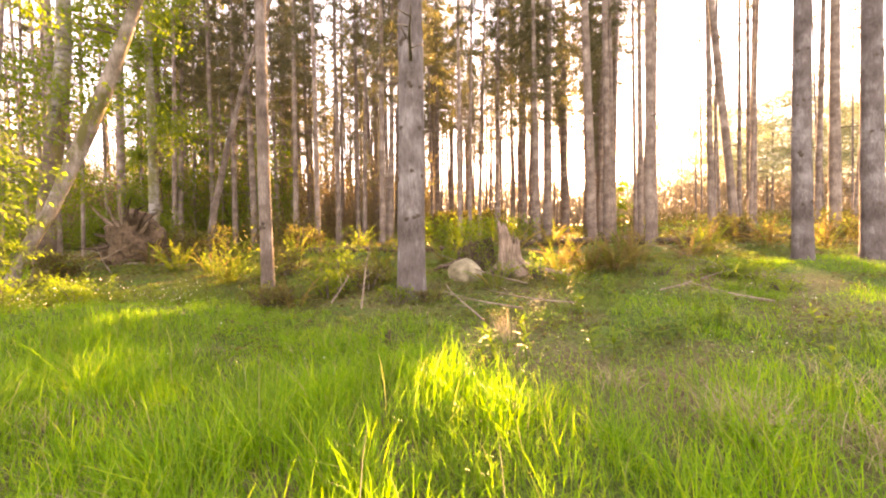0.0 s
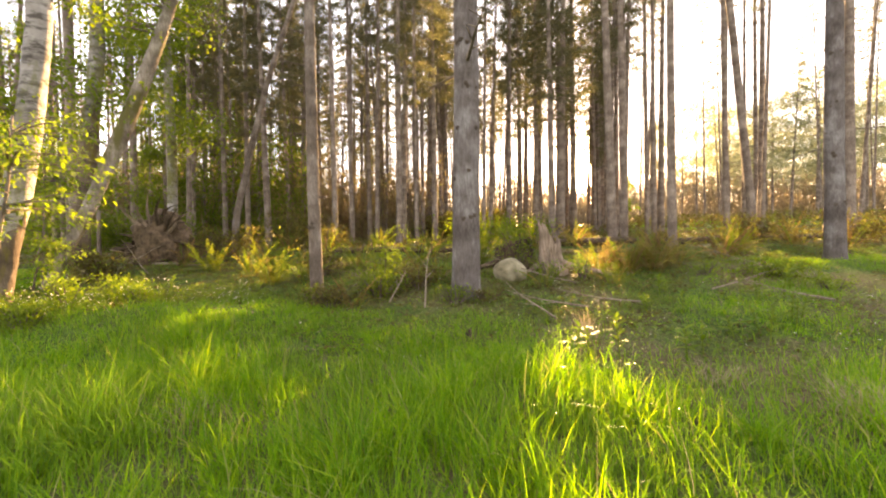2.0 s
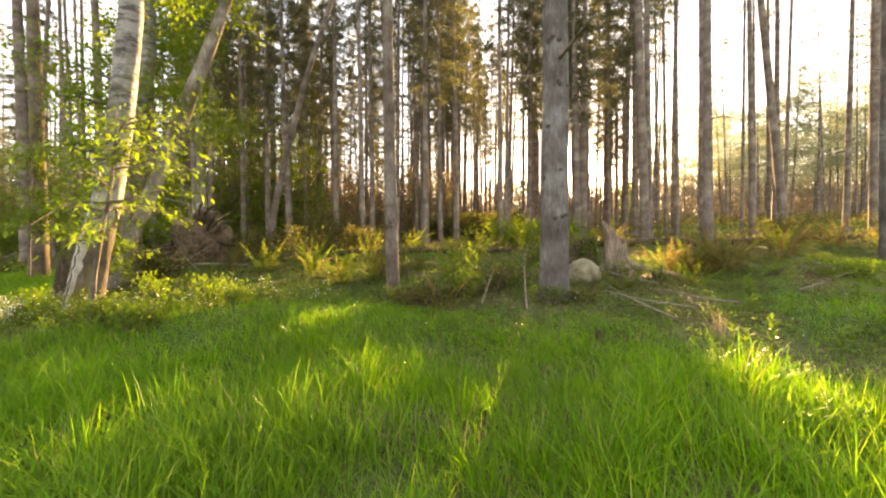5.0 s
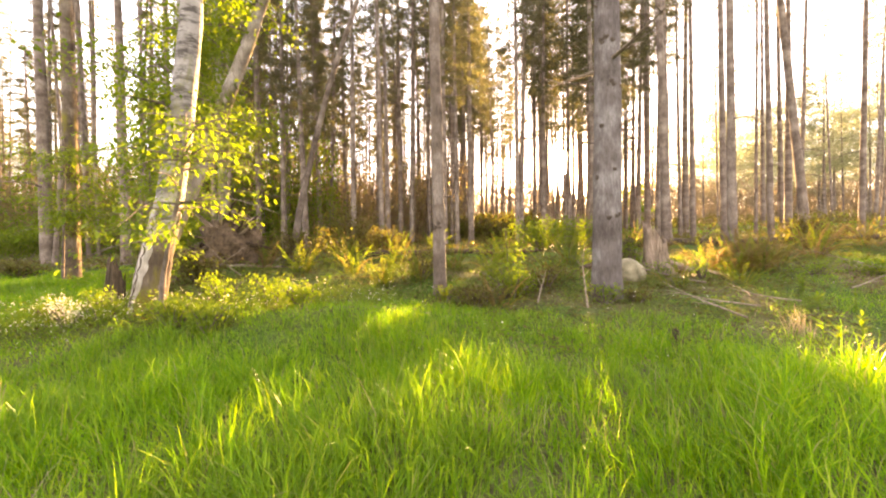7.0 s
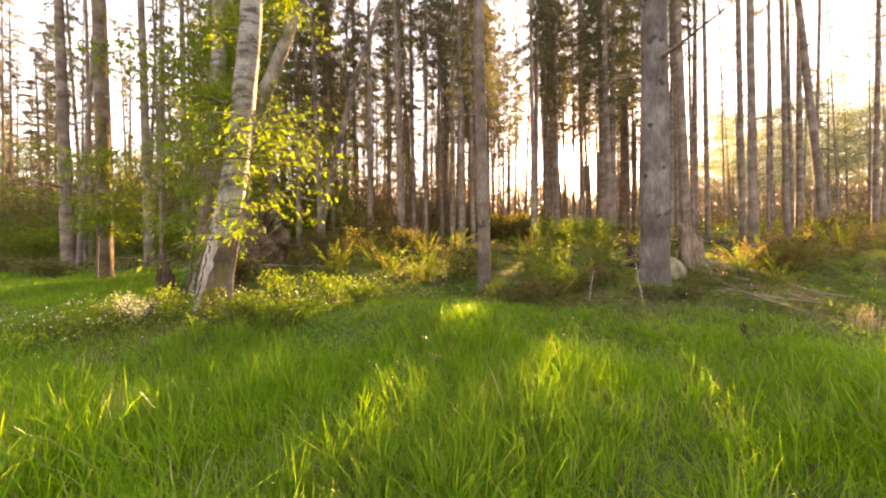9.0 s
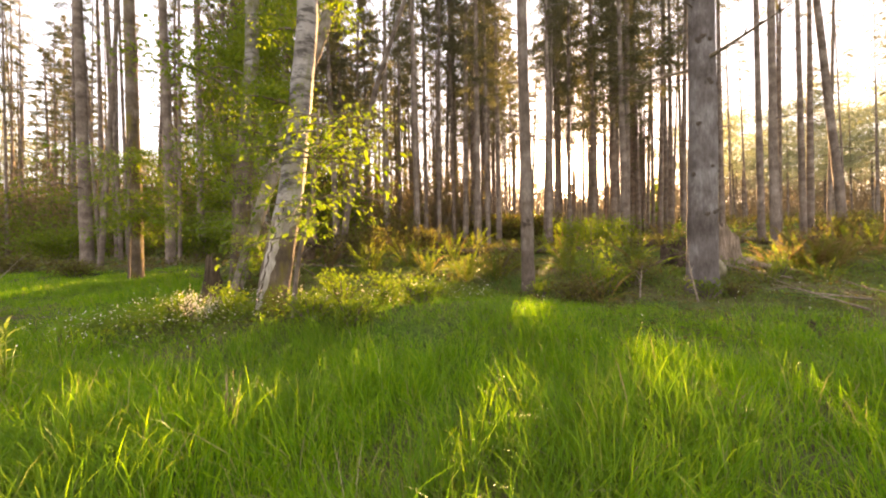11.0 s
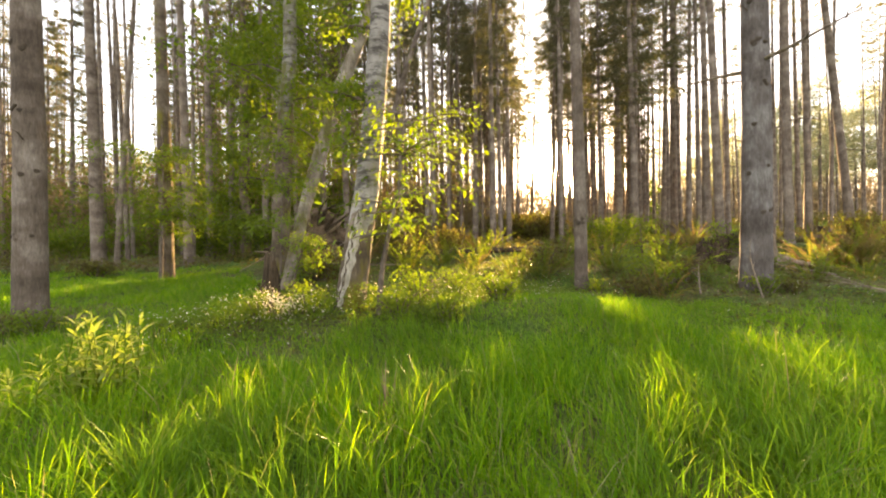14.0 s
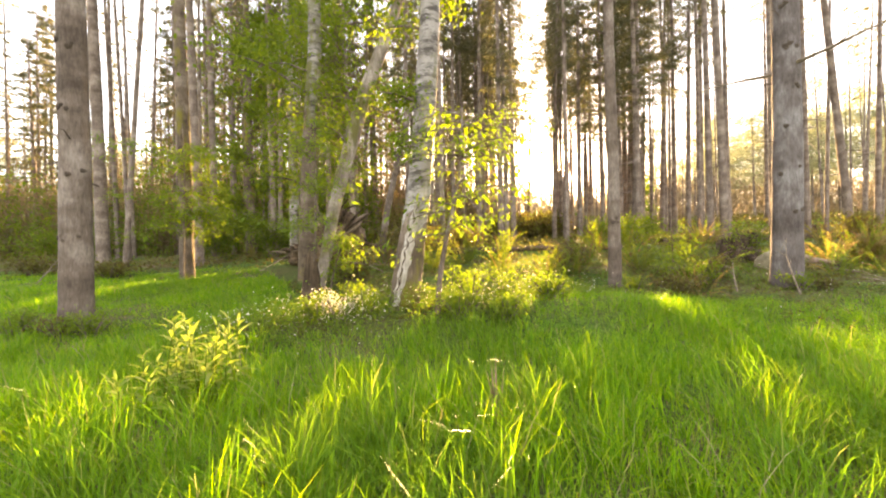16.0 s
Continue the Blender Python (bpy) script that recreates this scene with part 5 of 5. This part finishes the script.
for k, (x, y, rx, ry, h, n, size, mat, label) in enumerate((
        (-1.5, 5.45, 0.4, 0.35, 0.42, 900, 0.05, CANOPY, "green bramble bush between two trunks"), (-1.0, 5.7, 0.4, 0.35, 0.32, 800, 0.045, BRUSH, "low olive-brown bramble between two trunks"),
        (-2.05, 5.0, 0.4, 0.3, 0.3, 900, 0.045, BRUSH, "low brownish bramble by a slender trunk"), (0.6, 6.9, 0.4, 0.3, 0.75, 1100, 0.05, CANOPY, "leafy bush growing over a rotten stump"),
        (-2.7, 6.9, 0.5, 0.4, 0.45, 1100, 0.05, BRUSH, "dark low bush in the shade"), (4.3, 6.0, 0.6, 0.4, 0.3, 1200, 0.05, CANOPY, "low sunlit bush on the wood floor"),
        (-6.4, 6.9, 0.6, 0.4, 0.5, 1300, 0.06, BRUSH, "tangled brown bramble behind the birch"), (-5.4, 9.2, 0.9, 0.5, 0.8, 1600, 0.07, BRUSH, "tangled brown bramble behind the birch"),
        (8.2, 11.2, 1.2, 0.5, 0.75, 1800, 0.08, BRUSH, "brown bush beside far trunks"), (10.2, 10.4, 1.3, 0.6, 0.9, 1800, 0.08, BRUSH, "brown bush beside far trunks"), (0.4, 10.9, 1.0, 0.6, 0.8, 1800, 0.08, CANOPY, "sunlit bush in the wood"),
        (-3.9, 11.4, 0.7, 0.6, 0.7, 1500, 0.08, BRUSH, "brown bush beside far trunks"), (-10.0, 13.8, 1.2, 0.7, 1.7, 2600, 0.10, CANOPY, "tall green bush in the wood"), (-12.0, 14.4, 1.3, 0.7, 1.5, 2400, 0.10, CANOPY, "tall green bush in the wood"),
        (-5.2, 13.0, 1.2, 0.7, 1.5, 2400, 0.09, BRUSH, "brown bush beside far trunks"), (2.2, 13.2, 1.1, 0.6, 0.9, 1800, 0.08, CANOPY, "sunlit bush in the wood"), (-16.5, 14.0, 1.6, 0.8, 1.3, 2400, 0.10, CANOPY, "tall green bush in the wood"), (-19.5, 12.5, 1.5, 0.8, 2.2, 2600, 0.10, CANOPY, "tall green bush in the wood"),
        (-14.2, 10.2, 0.9, 0.5, 0.5, 1500, 0.07, BRUSH, "dark brushwood heap at the edge of the glade"), (-12.2, 9.6, 0.8, 0.4, 0.35, 1200, 0.06, BRUSH, "dark brushwood heap at the edge of the glade"))):
    bush(x, y, rx, ry, h, n, size, mat, label, 80 + k)


for k, (x, y, rx, h) in enumerate(((-4.75, 4.4, 0.28, 0.36), (-4.3, 4.65, 0.3, 0.38), (-3.9, 4.35, 0.25, 0.28), (-5.9, 4.25, 0.3, 0.3), (-6.35, 4.2, 0.25, 0.26), (-4.95, 3.9, 0.25, 0.26), (-4.55, 3.75, 0.22, 0.24), (-8.6, 4.3, 0.3, 0.3), (-9.4, 4.4, 0.3, 0.26))):
    bush(x, y, rx, 0.22, h, 900, 0.033, SAPLEAF, "low yellow-green flowering weeds on a mound", 120 + k, "weeds by the birch")


# ---- grass, weeds and flowers ----
def grass_edge(x):
    return np.interp(x, [-14, -9, -7, -5.2, -3.6, -2.4, -1.0, 0.3, 1.6, 2.6, 3.5, 6, 9, 14], [11.0, 10.0, 5.8, 4.8, 5.6, 5.3, 4.5, 4.1, 4.3, 5.6, 7.0, 8.0, 8.5, 9.0])


def tall_edge(x):
    """How far the long grass reaches before the low weeds begin."""
    return np.interp(x, [-11, -8, -6.5, -5, -3, -1, 0.3, 1.6, 2.6, 3.5, 6], [4.4, 4.0, 3.6, 3.4, 3.5, 3.2, 2.9, 2.7, 2.9, 3.4, 4.0])


def tall_share(x, y):
    return np.clip((tall_edge(x) + 0.9 * (patchy(x, y, 0.7, 14) - 0.5) + 0.35 - y) / 1.7, 0, 1)


def band(x, y):
    """The belt of flowering weeds on the mound by the birch."""
    centre = np.interp(x, [-7.5, -6.2, -5.2, -4.2, -3.2], [4.0, 4.15, 4.2, 4.5, 5.2])
    return np.exp(-(((y - centre) / 0.42) ** 2)) * (x < -3.0) * (x > -7.4)


def grass_field(n, x_range, y_range, h_range, w_range, keep, name, label, mat, lean=(-0.15, 0.1, 0.0), seed=1, power=1.0, tuft=30, spread=0.075):
    """Grass in tussocks: blades that start close together and fall outwards, each tussock with its own height and lean."""
    global rng
    rng = np.random.default_rng(seed)
    m = n // tuft
    tx, ty = rng.uniform(*x_range, m), y_range[0] + (y_range[1] - y_range[0]) * rng.uniform(0, 1, m) ** power
    # only where the view can reach
    ok = (tx > -7.2 - 1.25 * np.abs(ty)) & (tx < 2.0 + 1.25 * np.abs(ty))
    tx, ty = tx[ok], ty[ok]
    which = np.repeat(np.arange(len(tx)), tuft)
    n = len(which)
    wide = spread * rng.uniform(0.6, 1.5, len(tx))
    off = rng.normal(size=(n, 2)) * wide[which][:, None]
    x, y = tx[which] + off[:, 0], ty[which] + off[:, 1]
    ok = rng.uniform(0, 1, n) < keep(x, y)
    x, y, off, which = x[ok], y[ok], off[ok], which[ok]
    n = len(x)
    own = rng.uniform(0.65, 1.25, len(tx))[which] * np.exp(-0.35 * (np.linalg.norm(off, axis=1) / wide[which]) ** 2 * 0.6)
    tall = 0.55 + 0.75 * patchy(x, y, 0.8, seed) * (0.6 + 0.5 * patchy(x, y, 2.3, seed + 1))
    h = rng.uniform(*h_range, n) * tall * own * (0.45 + 0.55 * tall_share(x, y))
    tilt = rng.normal(size=(len(tx), 2))[which] * 0.05
    heading = np.arctan2(off[:, 1] + tilt[:, 1], off[:, 0] + tilt[:, 0]) + rng.normal(size=n) * 0.7
    co, tris = blade_set(x, y, ground_z(x, y), h, rng.uniform(*w_range, n), np.array(lean), rng.beta(1.3, 1.6, n) * 1.35 + 0.1, heading, h_range[1] < 0.45)
    tagged(new(name, raw_mesh(name, co, tris, mat)), label, "grass", kind="stuff")


def inside(x, y):
    return np.clip((grass_edge(x) + 0.5 * (patchy(x, y, 0.9, 4) - 0.5) - y) / 0.5, 0, 1) * (1 - 0.85 * np.clip(band(x, y) * 1.6, 0, 1)) * (1 - 0.6 * np.exp(-(((x + 6.75) / 0.4) ** 2 + ((y - 2.4) / 0.4) ** 2)))


grass_field(200000, (-10.5, 5.5), (0.75, 3.8), (0.27, 0.50), (0.0035, 0.0070), lambda x, y: inside(x, y) * (0.12 + 0.88 * tall_share(x, y)) * (0.45 + 0.75 * patchy(x, y, 0.5, 2)) * np.where(x > 1.2, 0.55, 1.0), "meadow_grass", "long fresh green grass along the wood's edge", GRASS, seed=11)
grass_field(26000, (-9.5, 4.5), (-2.6, 0.8), (0.16, 0.32), (0.007, 0.011), lambda x, y: np.clip((y + 2.6) / 0.8, 0.1, 1) * (0.4 + 0.6 * patchy(x, y, 0.6, 2)), "path_grass", "trodden green grass along the path", GRASS, seed=17)
grass_field(430000, (-13, 9.5), (2.5, 8.0), (0.18, 0.40), (0.004, 0.008), lambda x, y: inside(x, y) * (0.45 + 0.75 * patchy(x, y, 0.6, 3)) * np.where(x > 0.2, np.clip(1.4 * patchy(x, y, 1.1, 9) - 0.45, 0.03, 0.6), 1.1), "low_grass", "shorter green grass near the trees", GRASS, seed=12)
grass_field(130000, (-22, -6), (5.5, 13), (0.20, 0.42), (0.008, 0.015), lambda x, y: inside(x, y), "glade_grass", "short sunlit grass of the glade", GRASS, seed=13)
grass_field(200000, (-7, 11), (3.0, 9.0), (0.15, 0.36), (0.0035, 0.007), lambda x, y: (1 - inside(x, y)) * np.clip(1.5 * patchy(x, y, 0.7, 6) - 0.3, 0, 1), "wood_floor_grass", "thin grass and sprouts on the wood floor", TURF, seed=14, tuft=24, spread=0.09)
grass_field(30000, (8, 45), (22.0, 46.0), (0.25, 0.5), (0.03, 0.06), lambda x, y: 0.3 + 0.7 * patchy(x, y, 3.0, 8), "clearing_grass", "sunlit grass of the clearing beyond the trunks", GRASS, seed=19, spread=0.3)
grass_field(26000, (-16, 26), (9.0, 26.0), (0.12, 0.32), (0.025, 0.04), lambda x, y: 0.3 + 0.7 * patchy(x, y, 2.0, 8), "far_grass", "patchy grass between the far trunks", TURF, seed=15)
grass_field(1500, (-9, 5), (0.9, 5.0), (0.35, 0.6), (0.003, 0.005), lambda x, y: 0.6 * patchy(x, y, 0.7, 9), "dry_stalks", "pale dry stalks standing in the grass", STRAW, seed=16, tuft=3)


def straw_tuft(x, y, n, radius, h, label, seed, bend=(0.5, 1.4), wide=0.005, mat=STRAW):
    global rng
    rng = np.random.default_rng(seed)
    a, d = rng.uniform(0, 6.28, n), radius * rng.uniform(0, 1, n) ** 0.7
    px, py = x + d * np.cos(a), y + d * np.sin(a)
    co, tris = blade_set(px, py, ground_z(px, py), rng.uniform(0.5, 1.0, n) * h, wide * rng.uniform(0.6, 1.2, n), np.array((-0.2, 0, 0)), rng.uniform(*bend, n))
    tagged(new("straw_tuft", raw_mesh("straw_tuft", co, tris, mat)), label, "grass tuft", kind="stuff")


straw_tuft(1.70, 2.15, 260, 0.24, 0.36, "flattened tuft of pale dry grass", 21)
straw_tuft(2.15, 1.9, 130, 0.2, 0.32, "flattened tuft of pale dry grass", 22)
straw_tuft(2.7, 2.6, 90, 0.25, 0.28, "flattened tuft of pale dry grass", 27)
straw_tuft(1.2, 2.7, 70, 0.16, 0.24, "flattened tuft of pale dry grass", 28)
straw_tuft(0.60, 3.5, 75, 0.10, 0.36, "seeding tuft of pale dry grass", 23, (0.1, 0.6), 0.004)
straw_tuft(-4.93, 2.32, 16, 0.05, 0.44, "dry brown dock stalks in the grass", 25, (0.02, 0.25), 0.009, DOCK)
straw_tuft(-2.1, 2.3, 110, 0.2, 0.22, "flattened tuft of pale dry grass", 26)


def carpet(n, keep, x_range, y_range, top, size, mat, name, label, category, seed, flat=0.6):
    """Low broad-leaved weeds, uncounted."""
    global rng
    rng = np.random.default_rng(seed)
    x, y = rng.uniform(*x_range, n), rng.uniform(*y_range, n)
    ok = rng.uniform(0, 1, n) < keep(x, y)
    x, y = x[ok], y[ok]
    n = len(x)
    z = ground_z(x, y) + top * rng.uniform(0.05, 1.0, n) * (0.3 + 0.9 * patchy(x, y, 0.45, seed))
    W = rng.normal(size=(n, 3)) * np.array([1, 1, 1 - flat])
    co, tris = leaf_set(np.stack([x, y, z], 1), W, size * rng.uniform(0.5, 1.4, n), size * 0.65 * rng.uniform(0.6, 1.3, n), np.array([[0, 0, 1.0]]))
    tagged(new(name, raw_mesh(name, co, tris, mat)), label, category, kind="stuff")


carpet(34000, lambda x, y: band(x, y), (-7.4, -3.0), (3.2, 6.0), 0.22, 0.034, SAPLEAF, "flowering_weeds", "low leafy weeds with small white flowers", "weeds", 31)
carpet(9000, lambda x, y: band(x, y) * patchy(x, y, 0.5, 3), (-7.4, -3.0), (3.2, 6.0), 0.36, 0.022, FLOWER, "white_flowers", "tiny white flowers over the weeds", "flowers", 32)
carpet(15000, lambda x, y: (1 - inside(x, y)) * np.clip(1.7 * patchy(x, y, 0.55, 5) - 0.5, 0, 1), (-7.5, 9.5), (3.2, 10.0), 0.07, 0.04, CANOPY, "ground_ivy", "low green ground plants on leaf litter", "weeds", 33)
carpet(46000, lambda x, y: (1 - inside(x, y)) * (0.3 + 0.6 * patchy(x, y, 1.1, 7)), (-7.5, 9.5), (3.0, 10.0), 0.03, 0.06, BRUSH, "leaf_litter", "brown fallen leaves on the wood floor", "leaf litter", 34, 0.85)
carpet(16000, lambda x, y: 0.5 * inside(x, y) * patchy(x, y, 0.6, 11), (-9.5, 5), (1.2, 5.0), 0.14, 0.03, CANOPY, "clover", "small clover leaves in the grass", "weeds", 35)
carpet(30000, lambda x, y: 0.4 + 0.6 * patchy(x, y, 1.7, 12), (-14, 20), (10, 22), 0.25, 0.11, BRUSH, "far_weeds", "brown and green weeds under the far trees", "weeds", 36)
carpet(26000, lambda x, y: (1 - tall_share(x, y)) * np.exp(-((y - 3.9) / 1.1) ** 2) * np.clip(1.6 * patchy(x, y, 0.5, 15) - 0.4, 0, 1), (-6.4, 4.5), (2.4, 6.2), 0.15, 0.03, WEED, "low_weeds", "dull green low weeds between grass and wood floor", "weeds", 37)
bush(-6.15, 4.15, 0.26, 0.18, 0.34, 480, 0.022, FLOWER, "cream-white flowering weed clump in the sun", 150, "weeds by the birch")
grass_field(3600, (-8.5, 3.5), (0.9, 2.8), (0.40, 0.60), (0.0035, 0.006), lambda x, y: 0.25 + 0.75 * patchy(x, y, 0.5, 21), "long_blades", "long single grass blades catching the sun", GRASS, seed=18, tuft=6, spread=0.12)
carpet(3200, lambda x, y: (1 - tall_share(x, y)) * (0.15 + 0.85 * patchy(x, y, 0.55, 22)), (-3.2, 7.5), (2.9, 7.2), 0.04, 0.035, DEADLEAF, "dry_litter", "pale dry bits and twigs on the wood floor", "leaf litter", 38, 0.9)
carpet(650, lambda x, y: (1 - tall_share(x, y)) * patchy(x, y, 0.5, 23), (-3.2, 6.5), (2.9, 6.5), 0.2, 0.018, FLOWER, "small_flowers", "scattered tiny pale flowers among weeds", "flowers", 39)
carpet(14000, lambda x, y: (1 - tall_share(x, y)) * np.clip(1.6 * patchy(x, y, 0.9, 24) - 0.5, 0, 1), (-3.0, 7.0), (3.0, 7.0), 0.06, 0.05, BRUSH, "brown_litter", "brown patches of old leaves among weeds", "leaf litter", 40, 0.85)
for k, (x, y, rx, hh, mat, label) in enumerate(((-0.5, 4.88, 0.26, 0.22, CANOPY, "leafy weeds at the foot of a spruce"), (-0.1, 4.9, 0.2, 0.16, BRUSH, "brown weeds at the foot of a spruce"), (-2.4, 5.36, 0.2, 0.2, CANOPY, "leafy weeds at the foot of a spruce"),
                                               (-8.9, 4.35, 0.3, 0.22, BRUSH, "brown weeds at the foot of a spruce"), (1.0, 6.4, 0.3, 0.26, CANOPY, "leafy weeds beside the broken stump"), (1.45, 6.05, 0.18, 0.4, TURF, "small green fern-like tuft by the stump"),
                                               (3.4, 6.3, 0.4, 0.22, SAPLEAF, "low sunlit green tuft on the wood floor"), (4.4, 5.2, 0.4, 0.2, SAPLEAF, "low sunlit green tuft on the wood floor"))):
    bush(x, y, rx, 0.16, hh, 360, 0.038, mat, label, 160 + k, "weeds under the trees")
